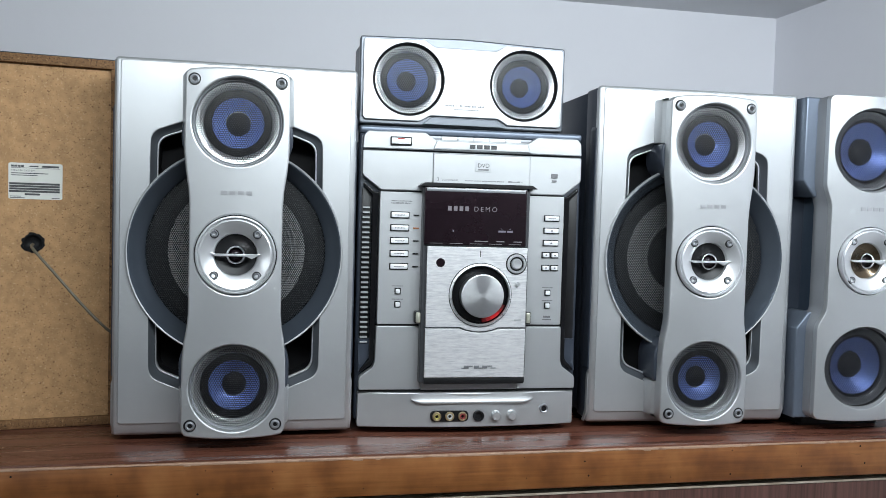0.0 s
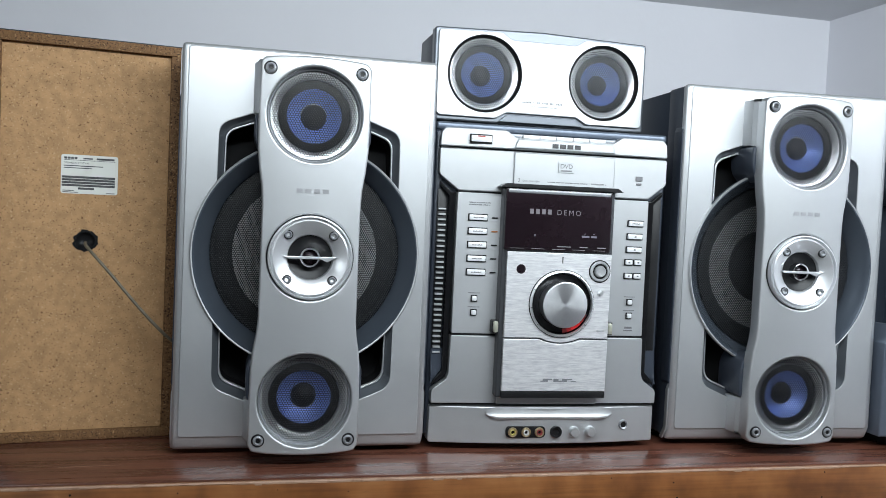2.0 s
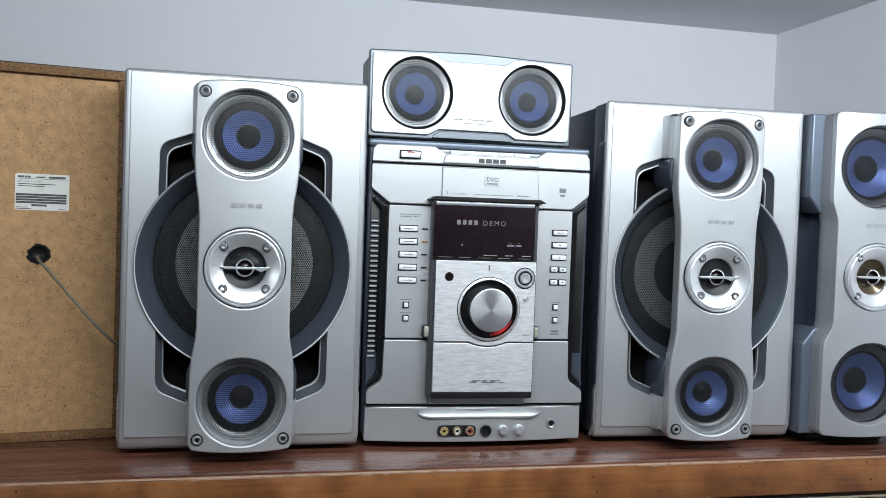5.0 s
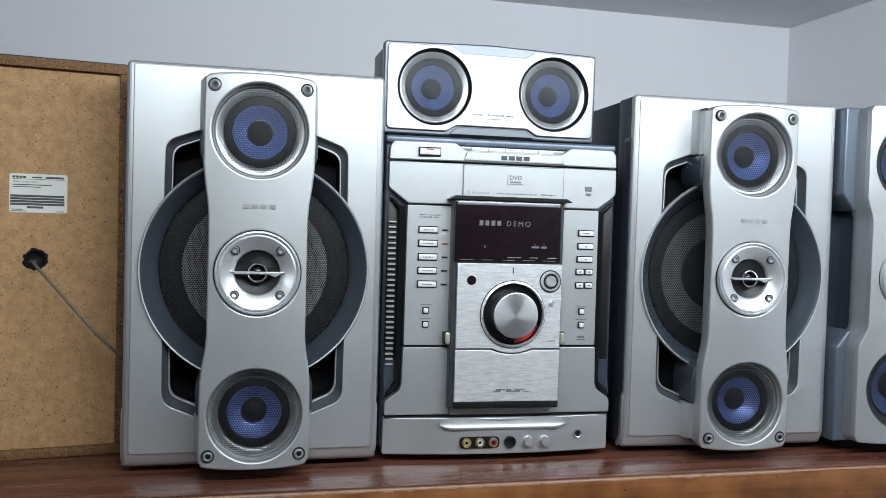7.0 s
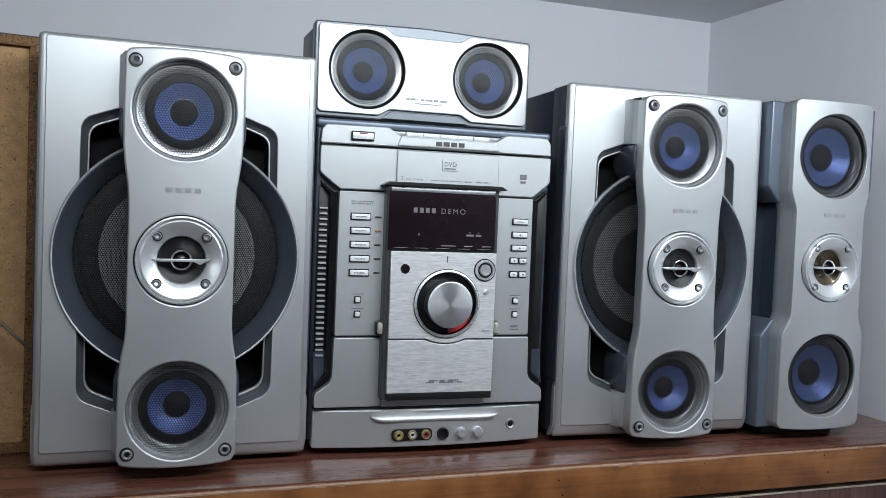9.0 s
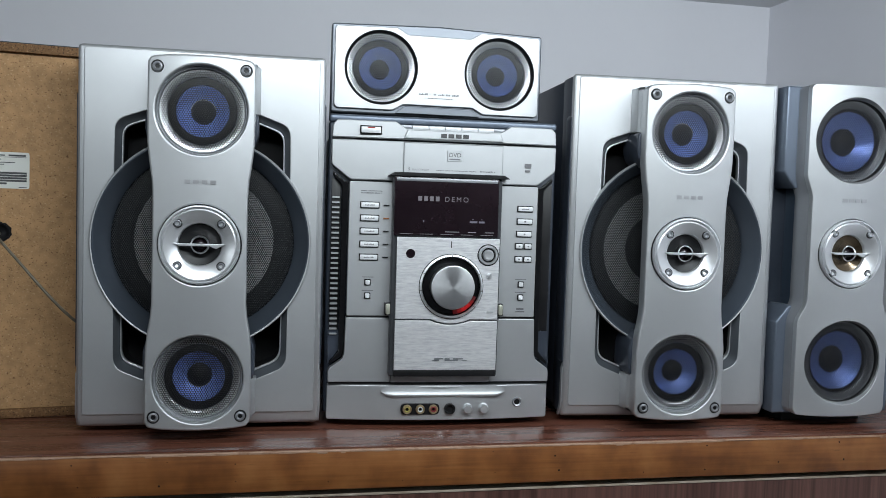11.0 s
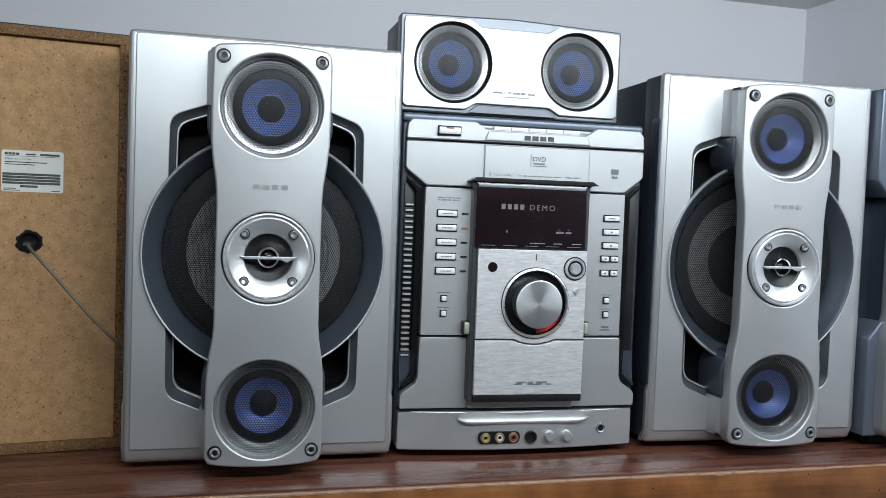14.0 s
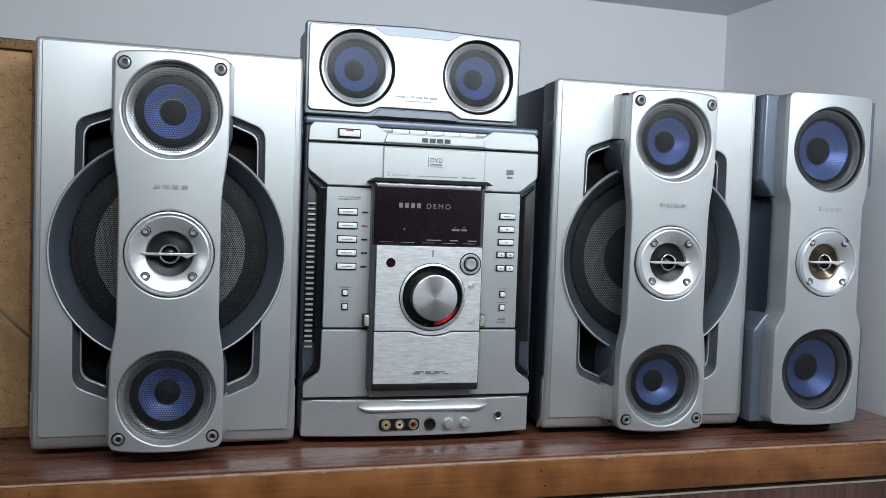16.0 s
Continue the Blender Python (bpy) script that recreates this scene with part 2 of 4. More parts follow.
BOARD = chipboard("fibreboard", (0.445, 0.262, 0.128), (0.15, 0.075, 0.032), (0.56, 0.37, 0.20), 190, low_dark=0.62)
BOARD_EDGE = chipboard("raw_chipboard_edge", (0.20, 0.105, 0.047), (0.045, 0.021, 0.010), (0.42, 0.26, 0.13), 300, (0.8, 1, 0.8), 0.54, 0.9)


# ---- shaping ----
def empty(name, m, label, category, group="", kind=""):
    ob = new(name)
    ob.empty_display_size = 0.05
    ob.matrix_world = m
    return tagged(ob, label, category, group, kind)


def part(name, bm, mat, parent, label="", at=None, angle=35):
    """Link a bmesh as one mesh object under a thing or a part."""
    me = bpy.data.meshes.new(name)
    for f in bm.faces:
        f.smooth = True
    for e in bm.edges:
        if len(e.link_faces) == 2 and e.calc_face_angle() > radians(angle):
            e.smooth = False
    bm.to_mesh(me)
    bm.free()
    me.materials.append(mat)
    ob = new(name, me)
    ob.parent = parent
    if at is not None:
        ob.matrix_basis = at
    return tagged(ob, label) if label else ob


def box(x0, x1, y0, y1, z0, z1, bevel=0.0, seg=2, bm=None):
    out = bm or bmesh.new()
    made = bmesh.ops.create_cube(out, size=1)["verts"]
    for v in made:
        v.co = Vector(((x0 + x1) / 2 + v.co.x * (x1 - x0), (y0 + y1) / 2 + v.co.y * (y1 - y0), (z0 + z1) / 2 + v.co.z * (z1 - z0)))
    if bevel:
        edges = list({e for v in made for e in v.link_edges})
        bmesh.ops.bevel(out, geom=edges, offset=bevel, segments=seg, profile=0.5, affect="EDGES")
    return out


def plate(loops, y0, y1, bevel=0.001, res=2):
    """A flat plate from outlines in x and z (the first is outside, the rest are holes), its front at y0 and its back at y1."""
    cu = bpy.data.curves.new("outline", "CURVE")
    cu.dimensions, cu.fill_mode = "2D", "BOTH"
    bevel = min(bevel, (y1 - y0) * 0.49)
    cu.bevel_depth, cu.bevel_resolution, cu.offset, cu.extrude = bevel, res, -bevel, (y1 - y0) / 2 - bevel
    for pts in loops:
        sp = cu.splines.new("POLY")
        sp.points.add(len(pts) - 1)
        for p, (x, z) in zip(sp.points, pts):
            p.co = (x, z, 0, 1)
        sp.use_cyclic_u = True
    ob = bpy.data.objects.new("outline", cu)
    me = bpy.data.meshes.new_from_object(ob)
    bm = bmesh.new()
    bm.from_mesh(me)
    bmesh.ops.remove_doubles(bm, verts=bm.verts, dist=1e-6)
    bm.normal_update()
    for e in bm.edges:
        if sum(abs(f.normal.z) > 0.999 for f in e.link_faces) == 1:
            e.smooth = False
    bm.transform(Matrix.Translation((0, (y0 + y1) / 2, 0)) @ Matrix.Rotation(radians(90), 4, "X"))
    bpy.data.objects.remove(ob)
    bpy.data.curves.remove(cu)
    bpy.data.meshes.remove(me)
    return bm


def bow(bm, x0, x1, cuts, depth):
    """Bend a plate in plan: its middle stays, its sides go back by depth."""
    mid, half = (x0 + x1) / 2, (x1 - x0) / 2
    for i in range(1, cuts):
        bmesh.ops.bisect_plane(bm, geom=bm.verts[:] + bm.edges[:] + bm.faces[:], plane_co=(x0 + (x1 - x0) * i / cuts, 0, 0), plane_no=(1, 0, 0))
    for v in bm.verts:
        v.co.y += depth * ((v.co.x - mid) / half) ** 2
    return bm


def lathe(profile, seg=64):
    """Turn a profile of (radius, y) round the y axis."""
    bm = bmesh.new()
    rings = []
    for r, y in profile:
        if r < 1e-6:
            rings.append([bm.verts.new((0, y, 0))])
        else:
            rings.append([bm.verts.new((r * math.cos(a), y, r * math.sin(a))) for a in (2 * math.pi * i / seg for i in range(seg))])
    for a, b in zip(rings, rings[1:]):
        for i in range(seg):
            j = (i + 1) % seg
            if len(a) == 1 and len(b) > 1:
                bm.faces.new((a[0], b[j], b[i]))
            elif len(b) == 1 and len(a) > 1:
                bm.faces.new((a[i], a[j], b[0]))
            elif len(a) > 1:
                bm.faces.new((a[i], a[j], b[j], b[i]))
    bmesh.ops.recalc_face_normals(bm, faces=bm.faces)
    return bm


def circle(cx, cz, r, seg=64):
    return [(cx + r * math.cos(2 * math.pi * i / seg), cz + r * math.sin(2 * math.pi * i / seg)) for i in range(seg)]


def rounded(pts, r, seg=5):
    """Round the corners of an outline."""
    out, n = [], len(pts)
    for i in range(n):
        p, a, b = Vector(pts[i]), Vector(pts[i - 1]), Vector(pts[(i + 1) % n])
        d = min(r, (a - p).length * 0.45, (b - p).length * 0.45)
        q0, q1 = p + (a - p).normalized() * d, p + (b - p).normalized() * d
        for k in range(seg + 1):
            t = k / seg
            q = q0 * (1 - t) ** 2 + p * 2 * t * (1 - t) + q1 * t * t
            out.append((q.x, q.y))
    return out


def mirror(half):
    """Close an outline that is given for its side with x >= 0, from top to bottom."""
    return half + [(-x, z) for x, z in reversed(half)]


def honeycomb(radius, pitch, hole, dome, thick=0.0006):
    """A disc of pressed mesh with six-sided holes, domed towards the viewer."""
    verts, faces = [], []
    row = pitch * math.sqrt(3) / 2
    count = int(radius / row) + 2
    for j in range(-count, count + 1):
        for i in range(-count, count + 1):
            cx, cz = (i + 0.5 * (j % 2)) * pitch, j * row
            if math.hypot(cx, cz) > radius - pitch * 0.35:
                continue
            base = len(verts)
            for rr in (pitch / math.sqrt(3), hole / 2):
                for k in range(6):
                    a = radians(60 * k + 30)
                    x, z = cx + rr * math.cos(a), cz + rr * math.sin(a)
                    verts.append((x, dome * (x * x + z * z) / radius ** 2, z))
            for k in range(6):
                verts.append((verts[base + 6 + k][0], verts[base + 6 + k][1] + thick, verts[base + 6 + k][2]))
            for k in range(6):
                n = (k + 1) % 6
                faces.append((base + k, base + n, base + 6 + n, base + 6 + k))
                faces.append((base + 6 + k, base + 6 + n, base + 12 + n, base + 12 + k))
    me = bpy.data.meshes.new("honeycomb")
    me.from_pydata(verts, [], faces)
    bm = bmesh.new()
    bm.from_mesh(me)
    bpy.data.meshes.remove(me)
    return bm


def bars(rows, y, thick=0.0006):
    """Flat bars (x0, x1, z0, z1) on a face at y, as one print."""
    bm = bmesh.new()
    for x0, x1, z0, z1 in rows:
        box(x0, x1, y - thick, y + 0.0004, z0, z1, bm=bm)
    return bm


def letters(lines, y, thick=0.0003):
    """Rows of small unreadable characters (x0, x1, z0, z1) as broken bars."""
    rng = random.Random(len(lines) * 7 + int(abs(lines[0][0]) * 1e5))
    rows = []
    for x0, x1, z0, z1 in lines:
        h, x = z1 - z0, x0
        while x < x1:
            w = h * rng.uniform(0.45, 0.85)
            if rng.random() < 0.86:
                rows.append((x, min(x1, x + w), z0 + h * rng.choice((0, 0, 0.1)), z1 - h * rng.choice((0, 0.15, 0.3))))
            x += w + h * 0.22
    return bars(rows, y, thick)


def wording(text, size, place, space=1.0):
    """Readable words as flat letters on a face that looks along -y."""
    word = bpy.data.curves.new("word", "FONT")
    word.body, word.size, word.space_character = text, size, space
    tob = bpy.data.objects.new("word", word)
    me = bpy.data.meshes.new_from_object(tob)
    bpy.data.objects.remove(tob)
    bm = bmesh.new()
    bm.from_mesh(me)
    bm.transform(Matrix.Translation(place) @ Matrix.Rotation(radians(90), 4, "X"))
    bpy.data.meshes.remove(me)
    return bm


def bowed(bm, half, depth):
    """Set the sides of a turned shape back, as bow() does with a plate."""
    for v in bm.verts:
        v.co.y += depth * (v.co.x / half) ** 2
    return bm


def moved(bm, x=0, y=0, z=0):
    bmesh.ops.translate(bm, verts=bm.verts, vec=(x, y, z))
    return bm


# ---- the room ----
def slab(name, x0, x1, y0, y1, z0, z1, mat):
    ob = part(name, box(x0, x1, y0, y1, z0, z1), mat, None)
    return tagged(ob, kind="structure")


slab("wall_north", -3.5, 1.17, 1.626, 1.76, 0, 2.569, WALL)
slab("wall_east", 1.054, 1.19, -4.0, 1.626, 0, 2.569, WALL)
slab("wall_west", -3.62, -3.5, -4.0, 1.76, 0, 2.569, WALL)
slab("wall_south", -3.5, 1.054, -4.12, -4.0, 0, 2.569, WALL)
slab("floor", -3.62, 1.19, -4.12, 1.76, -0.1, 0, FLOOR)
slab("ceiling", -3.62, 1.19, -4.12, 1.76, 2.569, 2.67, CEILING)

# ---- the cabinet under the hi-fi ----
TOP = 1.866
X0, X1, YF, YB = -0.368, 0.985, 0.953, 1.61
cabinet = empty("cabinet", pose(0, 0, 0), "tall brown wooden cabinet with varnished red-brown top", "cabinet")
part("top", box(X0, X1, YF + 0.012, YB, TOP - 0.040, TOP, 0.0012), WOOD_TOP, cabinet, "glossy red-brown wood top with scratches")
part("lipping", box(X0, X1, YF, YF + 0.0118, TOP - 0.045, TOP - 0.0014, 0.0015), WOOD_EDGE, cabinet, "orange-brown wood front edge with nail holes")
random.seed(4)
strip = bmesh.new()
prev, wear = None, 0.0009
for i in range(340):
    x = X0 + (X1 - X0) * i / 339
    wear = min(0.0017, max(0.0003, wear + random.uniform(-0.00032, 0.00032)))
    back = 0.0006 + wear * 0.45 + random.uniform(0, 0.0003)
    cur = [strip.verts.new(p) for p in ((x, YF + 0.002, TOP - 0.0008 - wear), (x, YF - 0.0002, TOP - 0.0008 - wear), (x, YF - 0.0003, TOP - 0.0006), (x, YF + 0.0004, TOP + 0.0002), (x, YF + 0.0012 + back, TOP + 0.0003), (x, YF + 0.004, TOP - 0.001))]
    if prev:
        for k in range(5):
            strip.faces.new((prev[k], prev[k + 1], cur[k + 1], cur[k]))
    prev = cur
bmesh.ops.recalc_face_normals(strip, faces=strip.faces)
tagged(part("worn_edge", strip, PALE_EDGE, cabinet, "worn pale front edge of the top"), kind="stuff")
for cx, w in ((0.116, 0.006), (0.139, 0.003), (-0.07, 0.004), (0.47, 0.005), (0.83, 0.004)):
    chip = box(cx - w, cx + w, YF - 0.0004, YF + 0.002, TOP - 0.0038, TOP + 0.0004, 0.0008, 1)
    part("chip", chip, PALE_EDGE, cabinet, "pale chip in the edge")
for sx in (X0, X1 - 0.018):
    part("side_panel", box(sx, sx + 0.018, YF + 0.03, YB, 0, TOP - 0.0405, 0.001), LAMINATE, cabinet)
part("back_panel", box(X0 + 0.018, X1 - 0.018, YB - 0.01, YB - 0.001, 0.05, TOP - 0.0405), LAMINATE, cabinet)
part("plinth", box(X0 + 0.018, X1 - 0.018, YF + 0.05, YF + 0.066, 0, 0.08, 0.001), LAMINATE, cabinet)
door = part("front_panel", box(X0 + 0.001, X1 - 0.001, YF + 0.008, YF + 0.026, 0.085, TOP - 0.0555, 0.001), LAMINATE, cabinet, "dark striped laminate front")
part("edging", box(X0 + 0.001, X1 - 0.001, YF + 0.007, YF + 0.0265, TOP - 0.0552, TOP - 0.0522, 0.0006), EDGING, door, "pale edging strip")
for x0, y0, turn, size in ((0.489, 1.023, -12, 0.012), (0.4935, 1.010, -60, 0.008), (0.20, 0.985, 12, 0.016), (-0.24, 1.02, 4, 0.03), (0.70, 0.975, -5, 0.012)):
    part("scratch", plate([[(-size, 0.0), (-size * 0.3, 0.0004), (size, 0.0), (size * 0.2, -0.0003)]], -0.00018, 0.0002, 0.00002), PALE_EDGE, cabinet, "", pose(x0, y0, TOP, 0, 0, turn) @ pose(0, 0, 0, -90, 0, 0))
for i in range(15):
    nx = -0.34 + i * 0.093 + random.uniform(-0.02, 0.02)
    for nz in (0.010, 0.033):
        if random.random() < 0.8:
            r = random.uniform(0.0004, 0.0012)
            hole = lathe([(0.0, -0.0002), (r, -0.0002), (r * 1.05, 0.001)], 9)
            part("nail_hole", hole, CAVITY, cabinet, "", pose(nx + random.uniform(-0.008, 0.008), YF, TOP - nz + random.uniform(-0.004, 0.004)))


# ---- drivers ----
def mid_driver(parent, x, y, z, r=0.047, wide=1.0, ring=SATIN, wall=SILVER_DARK, mesh=MESH):
    """A blue-coned driver behind honeycomb mesh; its rim lies at y."""
    at = pose(x, y, z)
    k = r / 0.047
    basket = part("driver", lathe([(0.0475 * k, -0.0012), (0.0464 * k, -0.0018), (0.0452 * k, -0.0004), (0.0450 * k, 0.010), (0.0435 * k, 0.0105), (0.036 * k, 0.0125), (0.0355 * k, 0.014)]), wall, parent, "round driver with blue cone behind mesh", at)
    part("trim_ring", lathe([(0.0450 * k, 0.0034), (0.0444 * k, 0.0028), (0.0420 * k, 0.0034), (0.0380 * k, 0.0044), (0.0368 * k, 0.0058), (0.0366 * k, 0.0128)]), ring, basket, "bright silver ring")
    c, q = 0.0282 * k * wide, 0.0130 * k * wide
    part("surround", lathe([(0.0378 * k, 0.0115), (0.0362 * k, 0.0082), ((c + 0.036 * k) / 2, 0.0068), (c + 0.0008, 0.0074), (c - 0.0004, 0.0108)]), RUBBER, basket, "black rubber surround")
    part("cone", lathe([(c, 0.0098), (c - 0.0008, 0.0092), (c * 0.6 + q * 0.4, 0.0150), (q, 0.0215), (q - 0.001, 0.0220)]), BLUE, basket, "shiny blue cone")
    part("dust_cap", lathe([(0.0, 0.0120), (q * 0.35, 0.0126), (q * 0.7, 0.0148), (q * 0.93, 0.0178), (q * 1.02, 0.0206)], 48), RUBBER, basket, "black dust cap")
    tagged(part("grille", honeycomb(0.0450 * k, 0.0027, 0.00236, 0.0022), mesh, basket, "dark honeycomb mesh", pose(0, 0.0004, 0), 20), kind="stuff")
    return basket


def tweeter(parent, x, y, z, horn=BLACK, screws=0.0335):
    at = pose(x, y, z)
    flange = part("tweeter", lathe([(0.0444, 0.006), (0.0446, -0.0015), (0.0440, -0.0028), (0.0428, -0.0030), (0.0420, 0.0010), (0.0409, 0.0010), (0.0402, -0.0014), (0.039, -0.002), (0.030, 0.0008), (0.0245, 0.0050), (0.0235, 0.009)]), SATIN, parent, "silver flanged tweeter with a cross bar", at)
    part("gap_ring", lathe([(0.0462, 0.0040), (0.0440, 0.0040)], 64), BLACK, flange)
    part("horn", lathe([(0.0236, 0.0085), (0.021, 0.0098), (0.014, 0.0125), (0.0105, 0.014), (0.0095, 0.016)], 48), horn, flange, "glossy bronze horn" if horn is BRONZE else "black horn")
    part("phase_ring", lathe([(0.0105, 0.0135), (0.0105, 0.004), (0.0096, 0.0028), (0.0084, 0.004), (0.0082, 0.010)], 40), CHROME, flange, "chrome ring")
    part("dome", lathe([(0.0, 0.0060), (0.003, 0.0066), (0.006, 0.0085), (0.0082, 0.0115)], 32), GLASS_BLACK, flange, "glossy dome")
    part("cross_bar", plate([rounded([(-0.0285, 0.0012), (0.0285, 0.0012), (0.0180, -0.0046), (0.0115, -0.0016), (-0.022, -0.0016)], 0.0006, 2)], 0.0005, 0.0045, 0.0005), SATIN, flange, "thin silver bar")
    for a in (45, 135, 225, 315):
        sx, sz = screws * math.cos(radians(a)), screws * math.sin(radians(a))
        part("screw", lathe([(0.0, 0.0006), (0.0016, 0.0004), (0.0018, -0.0012), (0.0030, -0.0022), (0.0040, -0.0012), (0.0042, 0.001)], 20), SILVER_DARK, flange, "", pose(sx, -0.0002, sz))
        part("screw_well", lathe([(0.0041, -0.0012), (0.0050, -0.0012), (0.0051, 0.0015)], 24), BLACK, flange, "", pose(sx, -0.0002, sz))
    return flange


def big_screw(parent, x, y, z):
    s = part("screw", lathe([(0.0, 0.0012), (0.0026, 0.0012), (0.0027, -0.0012), (0.0036, -0.0020), (0.0052, -0.0014), (0.0056, 0.0006)], 28), SILVER_DARK, parent, "steel hex socket screw", pose(x, y, z))
    part("socket", lathe([(0.0, -0.0004), (0.0026, -0.0006)], 6), BLACK, s)
    part("recess_ring", lathe([(0.0055, -0.0002), (0.0066, -0.0004), (0.0072, 0.0008)], 28), BLACK, s)


# ---- main loudspeakers ----
SW, SH = 0.1395, 0.4385


def loudspeaker(m, label):
    ob = empty("loudspeaker", m, label, "loudspeaker", "main loudspeakers")
    W, H, C = SW, SH, 0.2155
    part("cabinet_box", box(-W + 0.003, W - 0.003, 0.0505, 0.36, 0.002, H - 0.003, 0.002), SLATE, ob, "dark slate vinyl box")
    # the port-shaped opening: two straight slots joined by the round of the woofer
    R, hx, hz = 0.1240, 0.0985, 0.0745
    a0 = math.asin(hz / R)
    arc = [(R * math.cos(t), C + R * math.sin(t)) for t in (a0 - 2 * a0 * i / 24 for i in range(25))]
    corner_t = rounded([(0.052, C + 0.1552), (hx, C + 0.1382), (hx, C + hz)], 0.012, 6)[7:-7]
    top_half = [(0.0, C + 0.1552), (0.052, C + 0.1552)] + corner_t
    bot_half = [(x, C - hz - (z - C - hz) * 1.15) for x, z in reversed(top_half)]
    half = top_half + arc + bot_half
    hole = mirror(half[1:-1])
    outer = rounded([(-W, -0.0035), (W, -0.0035), (W, H), (-W, H)], 0.006)
    collar = rounded([(-W + 0.0015, -0.0015), (W - 0.0015, -0.0015), (W - 0.0015, H - 0.0015), (-W + 0.0015, H - 0.0015)], 0.003, 3)
    part("collar", plate([collar, [(x * 1.021, C + (z - C) * 1.021) for x, z in hole]], 0.0122, 0.0504, 0.0004), SLATE, ob, "dark slate collar behind the baffle")
    baffle = plate([outer, hole], 0.0, 0.0120, 0.0050, 3)
    bmesh.ops.bisect_plane(baffle, geom=baffle.verts[:] + baffle.edges[:] + baffle.faces[:], plane_co=(0, 0, 0.0128), plane_no=(0, 0, 1))
    for v in baffle.verts:
        if v.co.z < 0.0128 and v.co.y < 0.009:
            v.co.y += (0.0128 - v.co.z) * 0.45
    part("baffle", baffle, SILVER, ob, "silver painted front baffle", angle=20)
    fx = W - 0.0072
    face = rounded([(-fx, 0.0125), (fx, 0.0125), (fx, H - 0.0035), (-fx, H - 0.0035)], 0.004, 4)
    part("face_panel", plate([face, hole], -0.0014, 0.002, 0.0010, 2), SILVER, ob, "flat silver face")
    for s in (-1, 1):
        part("edge_trim", plate([rounded([(s * (W - 0.001), 0.066), (s * (W + 0.0012), 0.070), (s * (W + 0.0012), H - 0.058), (s * (W - 0.001), H - 0.052)], 0.001, 2)], 0.004, 0.026, 0.0006), SLATE, ob, "dark side strip")
        foot = plate([rounded([(s * (W - 0.001), -0.0035), (s * (W + 0.0012), -0.0035), (s * (W + 0.0011), 0.060), (s * (W - 0.001), 0.066)], 0.001, 2)], 0.004, 0.0118, 0.0006)
        bmesh.ops.bisect_plane(foot, geom=foot.verts[:] + foot.edges[:] + foot.faces[:], plane_co=(0, 0, 0.0128), plane_no=(0, 0, 1))
        for v in foot.verts:
            if v.co.z < 0.0128 and v.co.y < 0.015:
                v.co.y += (0.0128 - v.co.z) * 0.72
        part("edge_trim", foot, SILVER, ob)
    inner = [(x * 0.938, C + (z - C) * 0.957) for x, z in hole]
    inner2 = [(x * 0.921, C + (z - C) * 0.945) for x, z in hole]
    # sloping lip: silver, its shade comes from the darker LIP colour
    lip = bmesh.new()
    front = [lip.verts.new((x, -0.0004, z)) for x, z in hole]
    back = [lip.verts.new((x * 0.940, 0.0112, C + (z - C) * 0.9585)) for x, z in hole]
    for k in range(len(hole)):
        n = (k + 1) % len(hole)
        lip.faces.new((front[k], front[n], back[n], back[k]))
    bmesh.ops.recalc_face_normals(lip, faces=lip.faces)
    part("sloped_lip", lip, LIP, ob, "sloping silver lip of the opening, coloured dark for shade")
    part("liner", plate([[(x * 1.004, C + (z - C) * 1.004) for x, z in hole], inner], 0.0112, 0.0152, 0.0006, 2), SLATE, ob, "dark inner lip of the opening")
    part("liner_edge", plate([inner, inner2], 0.0088, 0.0152, 0.0007, 2), SATIN, ob, "thin bright line round the opening")
    part("recess_wall", plate([[(x * 1.02, C + (z - C) * 1.02) for x, z in hole], [(x * 0.926, C + (z - C) * 0.949) for x, z in hole]], 0.0154, 0.0476, 0.0004), CAVITY, ob)
    part("recess", plate([[(x * 1.02, C + (z - C) * 1.02) for x, z in hole]], 0.0478, 0.0498, 0.0004), CAVITY, ob)
    ring = part("woofer", lathe([(0.1252, 0.004), (0.1247, -0.0028), (0.1238, -0.0044), (0.1220, -0.0044), (0.1206, -0.0030), (0.1180, 0.0010), (0.1130, 0.0070), (0.1085, 0.0124), (0.1060, 0.0160), (0.1052, 0.0185), (0.1050, 0.034)], 96), RING, ob, "large woofer ring of dark grey metal paint", pose(0, 0, C))
    # the highlight on the ring's outer bevel, put in as a thin silver band
    part("ring_highlight", lathe([(0.1255, -0.0010), (0.1253, -0.0040), (0.1243, -0.0050), (0.1230, -0.0046)], 96), SILVER, ring, "bright thin line along the outer edge in place of a highlight")
    part("surround", lathe([(0.1052, 0.0338), (0.102, 0.033), (0.098, 0.028), (0.092, 0.0265), (0.084, 0.029), (0.080, 0.034)], 72), RUBBER, ring, "black rubber surround")
    part("cone", lathe([(0.0815 - 0.00083 * i, 0.0310 + 0.00034 * i - (0.0 if i < 14 else (0.0020 if i % 6 in (2, 3) else 0.0))) for i in range(43)], 72), PAPER_CONE, ring, "grey woofer cone")
    part("dust_cap", lathe([(0.0, 0.036), (0.02, 0.0375), (0.038, 0.042), (0.047, 0.0465)], 48), RUBBER, ring, "black dust cap")
    tagged(part("grille", honeycomb(0.1054, 0.0025, 0.00205, 0.004), MESH_GREY, ring, "fine black mesh", pose(0, 0.0130, 0), 20), kind="stuff")
    # the bridge that carries the small drivers
    B0, B1, P = 0.0070, 0.4236, -0.048
